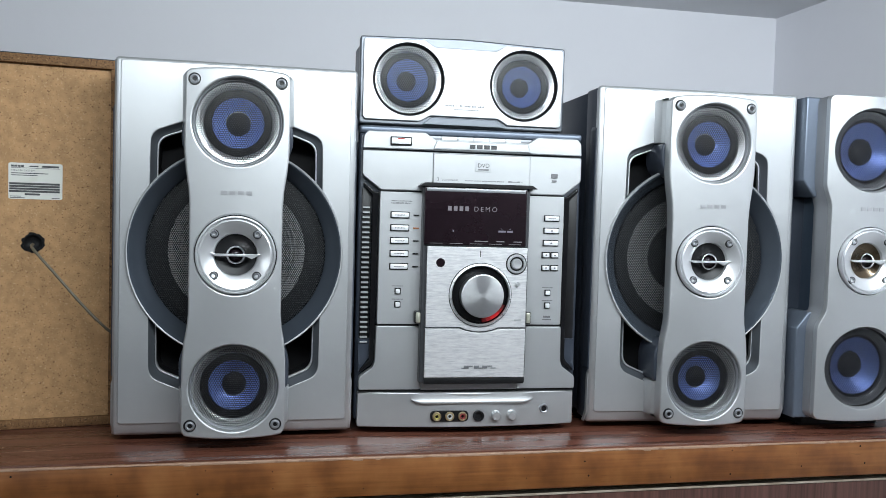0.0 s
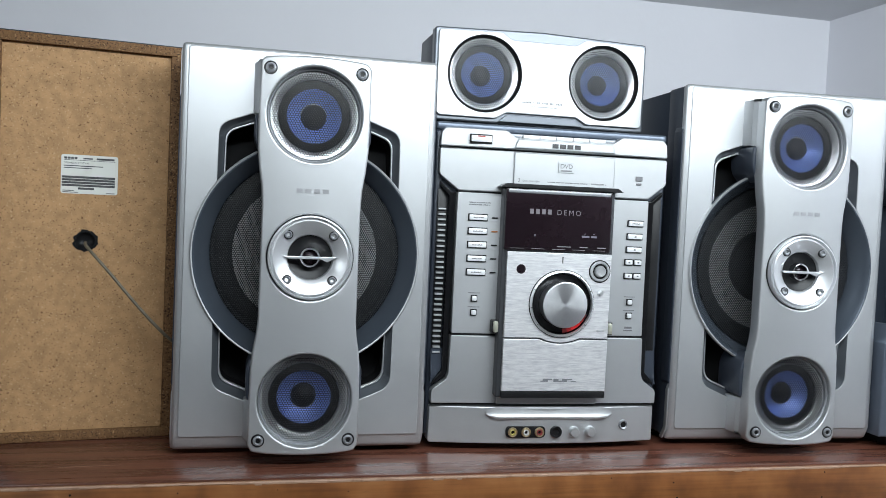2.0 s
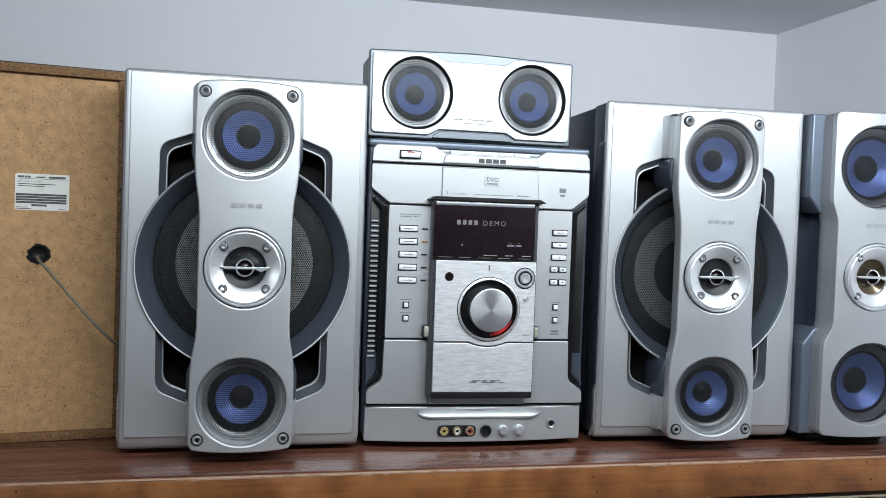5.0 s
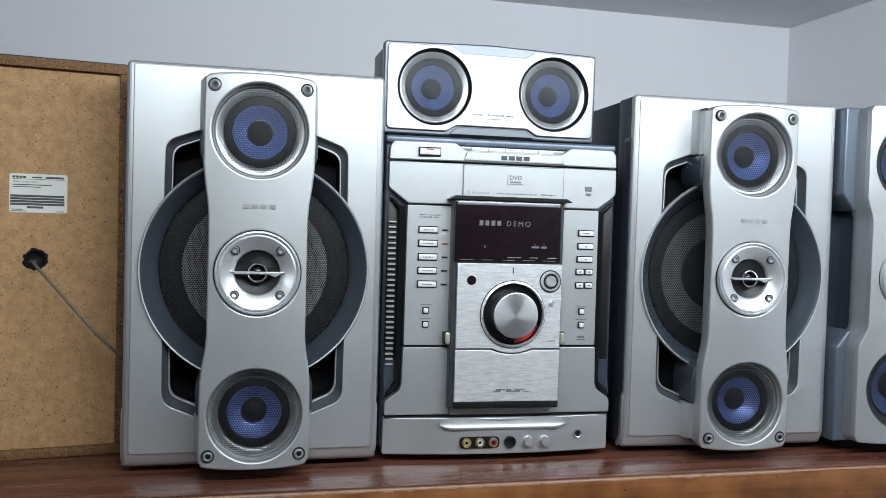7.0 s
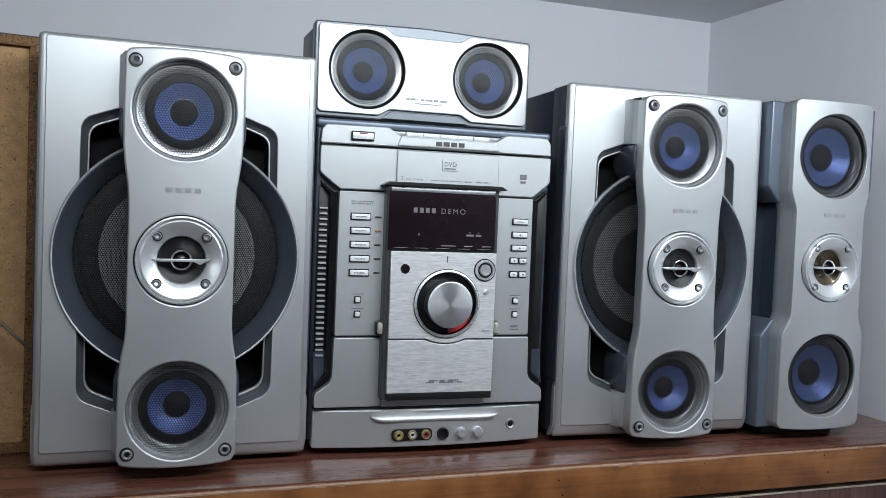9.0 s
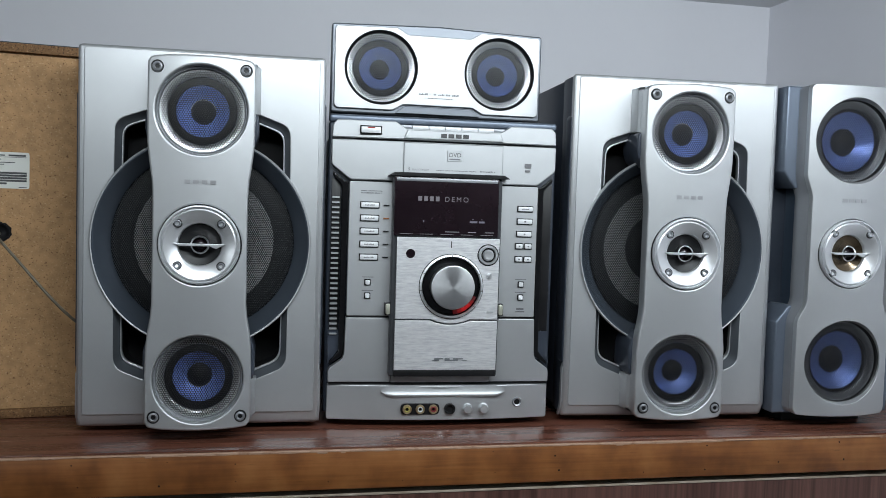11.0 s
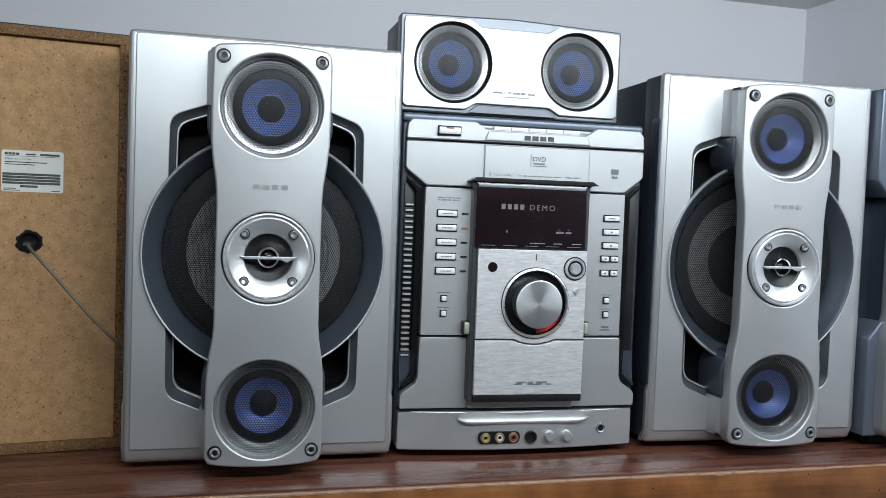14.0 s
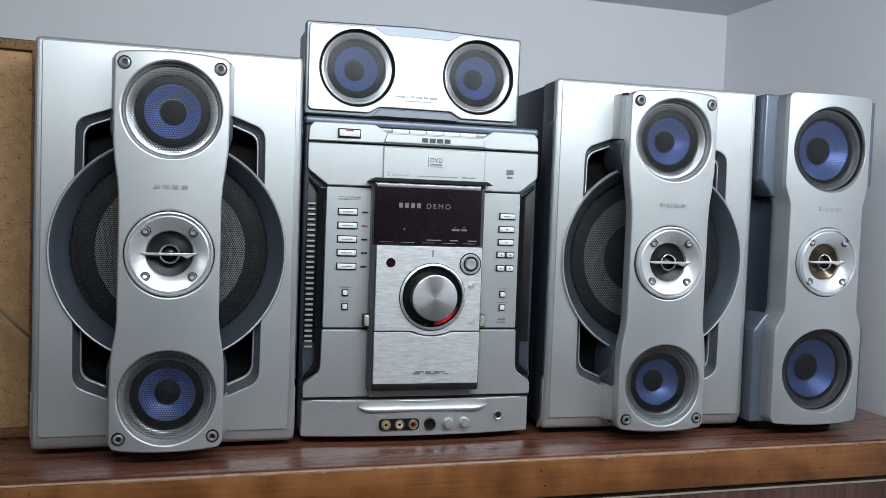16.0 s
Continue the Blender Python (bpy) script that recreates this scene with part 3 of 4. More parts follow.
    side = [(0.0545, B1 - 0.002), (0.0580, B1 - 0.006), (0.0585, B1 - 0.055), (0.0580, B1 - 0.095), (0.0560, B1 - 0.115), (0.0530, B1 - 0.135), (0.0518, B1 - 0.155), (0.0518, B0 + 0.140), (0.0530, B0 + 0.125), (0.0560, B0 + 0.108), (0.0580, B0 + 0.088), (0.0585, B0 + 0.05), (0.0588, B0 + 0.007), (0.0550, B0 + 0.001)]
    top = [(0.0545 * math.cos(t), B1 - 0.002 + 0.004 * math.sin(t)) for t in (math.pi * (0.5 - i / 16) for i in range(8))]
    bot = [(0.0550 * math.sin(t), B0 + 0.001 - 0.004 * math.cos(t)) for t in (math.pi * 0.5 * (1 - i / 8) for i in range(1, 9))]
    outline = mirror(top + side + bot)
    zu, zm, zl = 0.3652, 0.2150, 0.0623
    bridge = part("bridge", bow(plate([outline, circle(0, zu, 0.0500), circle(0, zm, 0.0456), circle(0, zl, 0.0500)], P, P + 0.019, 0.0022, 3), -0.0585, 0.0585, 8, 0.006), SILVER, ob, "silver bridge plate over the woofer")
    for z0, z1 in ((B1 - 0.058, B1 - 0.0015), (B0 + 0.004, B0 + 0.050)):
        mount = box(-0.0545, 0.0545, P + 0.031, 0.004, z0, z1, 0.002)
        for sx in (-0.0545, 0.0505):
            box(sx, sx + 0.004, P + 0.0185, P + 0.0315, z0, z1, bm=mount)
        box(-0.0545, 0.0545, P + 0.0185, P + 0.0315, *((z1 - 0.003, z1) if z0 > 0.2 else (z0, z0 + 0.003)), bm=mount)
        for v in mount.verts:
            v.co.x *= 1.045 + 0.11 * (v.co.y - P - 0.0185) / 0.0255
        part("mount", mount, SILVER, bridge, "silver mounting block")
    for s in (-1, 1):
        t0 = [(s * 0.046, B1 - 0.0585), (s * 0.0610, B1 - 0.0585), (s * 0.0625, B1 - 0.066), (s * 0.0625, B1 - 0.082), (s * 0.0590, B1 - 0.093), (s * 0.0510, B1 - 0.101), (s * 0.046, B1 - 0.102)]
        part("bracket", plate([rounded(t0, 0.004, 3)], P + 0.0215, 0.028, 0.003, 3), GLOSS_SLATE, bridge, "dark curved bracket")
        t1 = [(s * 0.046, B0 + 0.0505), (s * 0.0605, B0 + 0.0505), (s * 0.0622, B0 + 0.058), (s * 0.0625, B0 + 0.084), (s * 0.0592, B0 + 0.096), (s * 0.0515, B0 + 0.104), (s * 0.046, B0 + 0.106)]
        part("bracket", plate([rounded(t1, 0.004, 3)], P + 0.0215, 0.028, 0.003, 3), GLOSS_SLATE, bridge, "dark curved bracket")
    part("driver_tunnel", plate([circle(0, zu, 0.054), circle(0, zu, 0.0492)], P + 0.0115, P + 0.030, 0.0005), BLACK, bridge)
    part("driver_tunnel", plate([circle(0, zl, 0.054), circle(0, zl, 0.0492)], P + 0.0115, P + 0.030, 0.0005), BLACK, bridge)
    part("back_plate", plate([rounded([(-0.049, B0 + 0.01), (0.049, B0 + 0.01), (0.049, B1 - 0.01), (-0.049, B1 - 0.01)], 0.01), circle(0, zu, 0.0470), circle(0, zm, 0.026), circle(0, zl, 0.0470)], P + 0.0192, P + 0.026, 0.001), BLACK, bridge, "black back of the bridge")
    for z in (zu, zl):
        part("rim", bowed(lathe([(0.0512, 0.0030), (0.0502, 0.0014), (0.0497, 0.0040), (0.0490, 0.0100), (0.0488, 0.0150)], 72), 0.0585, 0.006), SILVER, bridge, "dished silver rim", pose(0, P + 0.0008, z))
        mid_driver(ob, 0, P + 0.0102, z, 0.0488)
    tweeter(ob, 0, P + 0.0005, zm)
    for sx in (-0.0475, 0.0475):
        big_screw(ob, sx, P + 0.0032, B1 - 0.0125)
        big_screw(ob, sx, P + 0.0032, B0 + 0.0125)
    part("brand_mark", bars([(-0.017 + i * 0.0092, -0.017 + i * 0.0092 + 0.0062, 0.2830, 0.2875) for i in range(4)], P + 0.0002), MARK, bridge, "four small embossed marks")
    for sx in (-0.11, 0.11):
        for sy in (0.085, 0.32):
            part("foot", moved(lathe([(0.0, 0.0), (0.010, 0.0), (0.010, 0.0098), (0.0, 0.0098)], 20), 0, -0.0049, 0), RUBBER, ob, "", Matrix.Translation((sx, sy, -0.0048)) @ Matrix.Rotation(radians(90), 4, "X"))
    return ob


SPK_Z = TOP + 0.0104
speaker = loudspeaker(pose(-0.0235, 1.042, SPK_Z, 0, 0, 0), "tall silver three-way loudspeaker with blue-coned drivers, beside the chipboard box")
speaker2 = copy_thing(speaker, pose(0.5672, 1.0365, SPK_Z + 0.0012, 0, 0, -3.0))
tagged(speaker2, "tall silver three-way loudspeaker with blue-coned drivers, beside the stereo unit")


# ---- slim satellite speaker ----
def satellite(m, label):
    ob = empty("satellite_speaker", m, label, "loudspeaker", "satellite loudspeakers")
    H = 0.437

    def outline(up, waist, low, top, foot):
        """The waisted outline: half widths of the head, the waist and the foot."""
        half = [(up - 0.004, top), (up, top - 0.005), (up, H - 0.118), (up - 0.0015, H - 0.124), (waist + 0.001, H - 0.141), (waist, H - 0.147), (waist, 0.157), (waist + 0.0015, 0.150), (low - 0.0015, 0.133), (low, 0.126), (low, foot + 0.006), (low - 0.003, foot)]
        bend = [((low - 0.003) * math.sin(t), foot + 0.003 - 0.003 * math.cos(t) - 0.003) for t in (math.pi * 0.5 * (1 - i / 8) for i in range(1, 9))]
        return mirror(rounded([(0.0, top)] + half, 0.004, 3)[4:-4] + bend)
    zu, zm, zl = 0.3655, 0.2190, 0.0755
    holes = [circle(0, zu, 0.0555), circle(0, zm, 0.0456), circle(0, zl, 0.0555)]
    part("fascia", bow(plate([outline(0.0640, 0.0560, 0.0675, H, 0.007)] + holes, 0.0, 0.016, 0.0010, 3), -0.068, 0.068, 10, 0.009), SILVER, ob, "silver waisted fascia")
    step, rim_a, rim_b = bmesh.new(), outline(0.0640, 0.0560, 0.0675, H - 0.0005, 0.0075), outline(0.0710, 0.0630, 0.0745, H - 0.0025, 0.0090)
    rings = [[step.verts.new((x, y + 0.009 * (x / 0.068) ** 2, z)) for x, z in rim] for rim, y in ((rim_a, 0.0080), (rim_b, 0.0190), (rim_b, 0.0270))]
    for p, q in zip(rings, rings[1:]):
        for k in range(len(p)):
            n = (k + 1) % len(p)
            step.faces.new((p[k], p[n], q[n], q[k]))
    bmesh.ops.recalc_face_normals(step, faces=step.faces)
    part("fascia_step", step, SILVER_DARK, ob, "slanted silver edge behind the fascia")
    for head in (True, False):
        sh = mirror([(0.0865, H - 0.002), (0.0865, H - 0.113), (0.0690, H - 0.135), (0.050, H - 0.133)]) if head else mirror([(0.050, 0.146), (0.0690, 0.148), (0.0865, 0.126), (0.0865, 0.004)])
        part("side_shell", plate([rounded(sh, 0.002, 2), circle(0, zu if head else zl, 0.0562)], 0.0262, 0.072, 0.0022), SLATE_PAINT, ob, "slate blue side shell")
    part("waist", box(-0.052, 0.052, 0.0260, 0.10, 0.10, H - 0.10, 0.004), WAIST, ob, "dark blue-grey waist")
    part("cabinet_box", box(-0.0845, 0.0845, 0.0725, 0.25, 0.002, H - 0.002, 0.002), SLATE, ob, "dark slate vinyl box")
    for z in (zu, zl):
        part("tunnel", plate([circle(0, z, 0.0585), circle(0, z, 0.0535)], 0.0165, 0.040, 0.0005), BLACK, ob)
        part("rim", bowed(lathe([(0.0565, 0.0030), (0.0556, 0.0012), (0.0546, 0.0036), (0.0534, 0.0080), (0.0526, 0.0140)], 72), 0.068, 0.009), SILVER, ob, "dished silver rim", pose(0, 0.0008, z))
        mid_driver(ob, 0, 0.0096, z, 0.0550, 1.18, SILVER_DARK, BLACK)
    tweeter(ob, 0, 0.0008, zm, BRONZE, 0.0365)
    part("brand_mark", bars([(-0.017 + i * 0.0092, -0.017 + i * 0.0092 + 0.0072, 0.2855, 0.2903) for i in range(4)], 0.0003), MARK, ob, "four small embossed marks")
    part("bass_foot", box(-0.060, 0.060, 0.045, 0.245, -0.0116, 0.002, 0.002), RUBBER, ob, "black rubber base")
    return ob


satellite(pose(0.7970, 0.990, TOP + 0.0118, 0, 0, 0), "slim silver satellite speaker with slate sides near the wall corner")


# ---- the satellite that is turned round: its chipboard back faces the room ----
def turned_box(m):
    ob = empty("chipboard_speaker_box", m, "speaker box turned round, bare chipboard back with paper label", "loudspeaker", "satellite loudspeakers")
    W, H, D = 0.198, 0.456, 0.2
    t = 0.0105
    part("top_board", box(0, W, 0, D, H - t, H, 0.0006), BOARD_EDGE, ob, "raw chipboard edge")
    part("bottom_board", box(0, W, 0, D, 0, t, 0.0006), BOARD_EDGE, ob, "raw chipboard edge")
    part("side_board", box(0, t, 0.0005, D, t, H - t, 0.0006), BOARD_EDGE, ob, "raw chipboard edge")
    part("side_board", box(W - t, W, 0.0005, D, t, H - t, 0.0006), BOARD_EDGE, ob, "raw chipboard edge")
    part("vinyl_skin", box(-0.0012, -0.0001, 0.0004, D, 0, H, 0.0003), SLATE, ob, "dark vinyl skin")
    part("vinyl_skin", box(-0.0012, W + 0.001, 0.0004, D, H + 0.0001, H + 0.0012, 0.0003), SLATE, ob, "dark vinyl skin")
    hx, hz = 0.100, 0.228
    back = part("back_panel", plate([[(t, t), (W - t, t), (W - t, H - t), (t, H - t)], circle(hx, hz, 0.0105, 32)], 0.0075, 0.017, 0.0004), BOARD, ob, "pale brown fibreboard back")
    part("cable_grommet", moved(lathe([(0.0, 0.006), (0.004, 0.0055), (0.0085, 0.0035), (0.0112, -0.0008), (0.0118, 0.0)], 28), hx, 0.0075, hz), BLACK, back, "black round cable hole")
    rng = random.Random(11)
    torn = [(hx + rr * math.cos(a), hz + rr * math.sin(a)) for a, rr in ((2 * math.pi * i / 30, 0.0118 + rng.uniform(-0.0004, 0.0026)) for i in range(30))]
    part("torn_edge", plate([torn, circle(hx, hz, 0.0098, 30)], 0.0069, 0.0076, 0.0002, 1), CAVITY, back, "ragged dark edge of the hole")
    lx0, lx1, lz0, lz1 = 0.0725, 0.1325, 0.2815, 0.3255
    label = part("label", plate([rounded([(lx0, lz0), (lx1, lz0), (lx1, lz1), (lx0, lz1)], 0.0025, 3)], 0.0071, 0.0075, 0.00005), PAPER, ob, "white paper rating label with dark print")
    rows = [(lx0 + 0.003 + i * 0.0036, lx0 + 0.003 + i * 0.0036 + 0.003, lz1 - 0.0050, lz1 - 0.0026) for i in range(4)]
    rows += [(lx0 + 0.023, lx0 + 0.033, lz1 - 0.0046, lz1 - 0.0032), (lx0 + 0.037, lx1 - 0.004, lz1 - 0.0050, lz1 - 0.0028)]
    rows += [(lx0 + 0.003, lx1 - 0.003, lz1 - 0.0063, lz1 - 0.0058), (lx0 + 0.003, lx0 + 0.044, lz1 - 0.0130, lz1 - 0.0120), (lx0 + 0.003, lx0 + 0.032, lz1 - 0.0154, lz1 - 0.0145)]
    for i in range(4):
        rows.append((lx0 + 0.001, lx1 - 0.003, lz0 + 0.0082 + i * 0.0031, lz0 + 0.0107 + i * 0.0031))
    rows += [(lx0 + 0.018, lx0 + 0.035, lz0 + 0.0048, lz0 + 0.0072), (lx0 + 0.002, lx0 + 0.014, lz0 + 0.0030, lz0 + 0.0038), (lx0 + 0.002, lx0 + 0.018, lz0 + 0.0012, lz0 + 0.0020), (lx1 - 0.012, lx1 - 0.003, lz0 + 0.0012, lz0 + 0.0020)]
    part("label_print", bars(rows, 0.0071, 0.0001), INK, label)
    part("label_words", wording("SPEAKER SYSTEM", 0.0030, (lx0 + 0.003, 0.0069, lz1 - 0.0103), 1.15), INK, label)
    return ob


turned_box(pose(-0.3665, 1.107, TOP + 0.0005, 0, 0, 8.0))


def cable(name, pts, r, mat, label):
    cu = bpy.data.curves.new(name, "CURVE")
    cu.dimensions, cu.bevel_depth, cu.bevel_resolution, cu.resolution_u = "3D", r, 3, 10
    sp = cu.splines.new("NURBS")
    sp.points.add(len(pts) - 1)
    for p, q in zip(sp.points, pts):
        p.co = (*q, 1)
    sp.use_endpoint_u, sp.order_u = True, 4
    tmp = bpy.data.objects.new(name, cu)
    me = bpy.data.meshes.new_from_object(tmp)
    bpy.data.objects.remove(tmp)
    me.materials.append(mat)
    me.shade_smooth()
    return tagged(new(name, me), label, "cable")


cable("speaker_cable", [(-0.268, 1.126, 2.093), (-0.2665, 1.108, 2.093), (-0.262, 1.094, 2.090), (-0.236, 1.084, 2.064), (-0.202, 1.082, 2.022), (-0.168, 1.086, 1.986), (-0.158, 1.12, 1.975), (-0.155, 1.20, 1.93), (-0.155, 1.34, 1.88), (-0.15, 1.45, TOP + 0.002)], 0.0017, CABLE, "thin grey speaker cable hanging from the chipboard back")


# ---- the stereo unit ----
def scoop(x0, x1):
    """A finger lip: hollow above, with a rounded nose below, fading out at both ends."""
    bm, prev = bmesh.new(), None
    profile = [(0.0, 0.0418), (-0.0012, 0.0392), (-0.0026, 0.0366), (-0.0046, 0.0340), (-0.0072, 0.0318), (-0.0094, 0.0308), (-0.0103, 0.0297), (-0.0098, 0.0284), (-0.0060, 0.0272), (0.0, 0.0268)]
    for i in range(33):
        u = i / 32
        x = x0 + (x1 - x0) * u
        e = min(1.0, min(u, 1 - u) / 0.11)
        w = math.sin(e * math.pi / 2) ** 0.7
        cur = [bm.verts.new((x, -0.0052 + y * 0.30 * w, 0.0345 + (z - 0.0345) * (0.25 + 0.75 * w))) for y, z in profile]
        if prev:
            for k in range(len(profile) - 1):
                bm.faces.new((prev[k], prev[k + 1], cur[k + 1], cur[k]))
        else:
            bm.faces.new(cur)
        prev = cur
    bm.faces.new(list(reversed(prev)))
    bmesh.ops.recalc_face_normals(bm, faces=bm.faces)
    return bm


def vent_scoop(s):
    """The curved floor of a vent channel: it sweeps forward and outward to a pointed foot."""
    bm, prev = bmesh.new(), None
    for i in range(17):
        a = i / 16
        z = 0.108 - 0.040 * a
        x_in = 0.1276 + max(0.0, 0.084 - z) / 0.014 * 0.0105
        cur = []
        for k in range(9):
            b = k / 8
            y = 0.0121 - 0.0080 * a ** 2.0 * (0.25 + 0.75 * b ** 1.5)
            cur.append(bm.verts.new((s * (x_in + (0.1408 - x_in) * b), y, z)))
        if prev:
            for k in range(8):
                bm.faces.new((prev[k], prev[k + 1], cur[k + 1], cur[k]))
        prev = cur
    bmesh.ops.recalc_face_normals(bm, faces=bm.faces)
    bmesh.ops.solidify(bm, geom=bm.faces[:], thickness=0.0012)
    return bm


def stereo_unit(m):
    """Local frame: x from the unit's middle, z from its underside, front at y = 0."""
    ob = empty("stereo_unit", m, "silver mini stereo unit with black display and big knob", "stereo")
    H = 0.367
    W = 0.1412
    part("case", box(-W + 0.003, W - 0.003, 0.034, 0.37, 0.002, H - 0.004, 0.002), SLATE, ob, "dark slate metal case")
    part("front_frame", box(-W - 0.0035, W + 0.0035, 0.016, 0.0338, 0.004, H - 0.002, 0.003, 3), SLATE, ob, "dark grey front frame")
    part("top_trim", box(-W - 0.0035, W + 0.0035, 0.0155, 0.0343, H - 0.0018, H + 0.0078, 0.003, 3), SLATE_PAINT, ob, "slate grey top trim")
    # top lid and drawer front
    lid = [(-W, 0.3455), (W, 0.3455), (W - 0.001, H - 0.006), (W - 0.006, H), (0.081, H), (0.069, H - 0.008), (-0.052, H - 0.008), (-0.064, H), (-W + 0.006, H), (-W + 0.001, H - 0.006)]
    part("lid", bow(plate([rounded(lid, 0.002, 3)], -0.002, 0.0158, 0.0012), -W, W, 10, 0.006), SILVER, ob, "silver top strip")
    part("lid_shelf", box(-0.058, 0.075, 0.006, 0.034, H - 0.008, H - 0.003, 0.001), SILVER_DARK, ob, "grey ledge")
    drawer = [(-W, 0.343), (W, 0.343), (W, 0.314), (W - 0.002, 0.311), (0.1185, 0.295), (0.1165, 0.2945), (-0.1165, 0.2945), (-0.1185, 0.295), (-W + 0.002, 0.311), (-W, 0.314)]
    part("drawer", bow(plate([rounded(drawer, 0.002, 3)], -0.002, 0.0158, 0.0012), -W, W, 10, 0.006), SILVER, ob, "silver disc drawer front")
    part("drawer_facet", plate([rounded([(-0.0540, 0.342), (0.0710, 0.342), (0.0710, 0.3005), (-0.0540, 0.3005)], 0.0006, 2)], -0.0038, 0.0, 0.0012), SILVER, ob, "raised middle facet")
    part("lid_facet", plate([rounded([(-0.0540, 0.347), (0.0710, 0.347), (0.0670, H - 0.0095), (-0.0500, H - 0.0095)], 0.0006, 2)], -0.0038, 0.0, 0.0012), SILVER, ob, "raised middle facet")
    # columns and lower front
    for s in (-1, 1):
        part("column", plate([rounded([(s * 0.0625, 0.1275), (s * 0.119, 0.1275), (s * 0.1185, 0.2925), (s * 0.0625, 0.2925)], 0.0015, 2)], 0.001, 0.0158, 0.0007), SILVER, ob, "silver control column")
        side = [(s * 0.0625, 0.125), (s * 0.1195, 0.125), (s * 0.1205, 0.080), (s * 0.123, 0.073), (s * 0.1385, 0.062), (s * 0.140, 0.058), (s * 0.140, 0.045), (s * 0.0625, 0.045)]
        part("lower_front", plate([rounded(side, 0.002, 3)], 0.000, 0.0158, 0.0009), SILVER, ob, "silver lower front")
        trim = [(s * 0.1196, 0.292), (s * 0.1245, 0.292), (s * 0.1385, 0.304), (s * 0.1385, 0.299), (s * 0.1275, 0.288), (s * 0.1275, 0.082), (s * 0.1385, 0.070), (s * 0.1385, 0.066), (s * 0.1235, 0.076), (s * 0.1212, 0.082)]
        part("side_trim", plate([trim], 0.006, 0.0159, 0.0008), GLOSS_BLACK, ob, "black edging")
    part("lower_middle", plate([[(-0.062, 0.045), (0.062, 0.045), (0.062, 0.062), (-0.062, 0.062)]], -0.003, 0.0158, 0.001), SILVER, ob)
    part("vent_well", box(-0.1400, -0.1282, 0.0125, 0.0158, 0.074, 0.296, 0.0006), BLACK, ob, "black vent channel")
    part("vent_well", box(0.1282, 0.1400, 0.0125, 0.0158, 0.074, 0.296, 0.0006), BLACK, ob, "black vent channel")
    for s in (-1, 1):
        part("vent_scoop", vent_scoop(s), GLOSS_SLATE, ob, "glossy slate foot of the channel", angle=60)
    slat = None
    for i in range(28):
        z = 0.1035 + i * 0.00625
        if slat is None:
            slat = part("vent_slat", box(-0.1392, -0.1300, 0.0085, 0.0128, -0.0011, 0.0011, 0.0004, 1), SILVER, ob, "", pose(0, 0, z))
        else:
            o = new("vent_slat", slat.data)
            o.parent, o.matrix_basis = ob, pose(0, 0, z)
    # base with sockets
    base = plate([rounded([(-0.141, -0.0025), (0.141, -0.0025), (0.1405, 0.0412), (-0.1405, 0.0412)], 0.003, 3)], -0.006, 0.0335, 0.0012)
    part("base", bow(base, -0.141, 0.141, 12, 0.012), SILVER, ob, "silver bowed base")
    part("tray_lip", scoop(-0.074, 0.083), SILVER, ob, "hollowed silver tray lip", angle=50)
    part("seam", box(-0.1395, 0.1395, 0.0022, 0.0157, 0.0421, 0.0449), BLACK, ob)
    for s in (-1, 1):
        part("seam", box(min(s * 0.063, s * 0.119), max(s * 0.063, s * 0.119), 0.0025, 0.0157, 0.1251, 0.1274), BLACK, ob)
        part("seam", box(min(s * 0.063, s * 0.118), max(s * 0.063, s * 0.118), 0.0035, 0.0157, 0.2926, 0.2944), BLACK, ob)
    part("seam", box(-0.1395, 0.1395, 0.0062, 0.0157, 0.3432, 0.3453), BLACK, ob)
    # black middle frame with display, panel and door
    part("middle_frame", plate([rounded([(-0.0665, 0.0550), (0.0692, 0.0550), (0.0692, 0.300), (-0.0665, 0.300)], 0.002, 3)], -0.0138, 0.0158, 0.0022), CHARCOAL, ob, "black middle frame")
    part("hood", plate([rounded([(-0.0730, 0.3005), (0.0775, 0.3005), (0.070, 0.3050), (-0.066, 0.3050)], 0.0015, 3)], -0.0205, 0.0, 0.001), BLACK, ob, "black hood over the display")
    F = -0.0185
    part("foot_bar", box(-0.0607, 0.0667, F + 0.0006, -0.0136, 0.0552, 0.0630, 0.0006), BLACK, ob, "glossy black bar")
    disp = part("display", box(-0.0655, 0.0640, F, -0.0136, 0.2285, 0.3000, 0.0012), GLASS_BLACK, ob, "black display window")
    part("top_bar", box(-0.0632, 0.0618, F - 0.0006, F + 0.0002, 0.2945, 0.2985, 0.0003), SILVER_DARK, disp, "grey bar")
    kx, kz = 0.0074, 0.1670
    panel_out = [(-0.0607, 0.2265), (0.0667, 0.2265), (0.0667, 0.1265), (kx + 0.024, 0.1265), (kx + 0.0165, 0.1235), (kx + 0.0065, 0.1215), (kx, 0.1212), (kx - 0.0065, 0.1215), (kx - 0.0165, 0.1235), (kx - 0.024, 0.1265), (-0.0607, 0.1265)]
    panel = part("control_panel", plate([panel_out, circle(kx, kz, 0.0368)], F, -0.0136, 0.0006), BRUSHED, ob, "brushed aluminium control panel")
    door_out = [(-0.0607, 0.1245), (kx - 0.025, 0.1245), (kx - 0.0175, 0.1217), (kx - 0.007, 0.1197), (kx, 0.1194), (kx + 0.007, 0.1197), (kx + 0.0175, 0.1217), (kx + 0.025, 0.1245), (0.0667, 0.1245), (0.0667, 0.0635), (-0.0607, 0.0635)]
    part("flap", plate([door_out], F - 0.0002, -0.0136, 0.0006), BRUSHED, ob, "brushed aluminium flap")
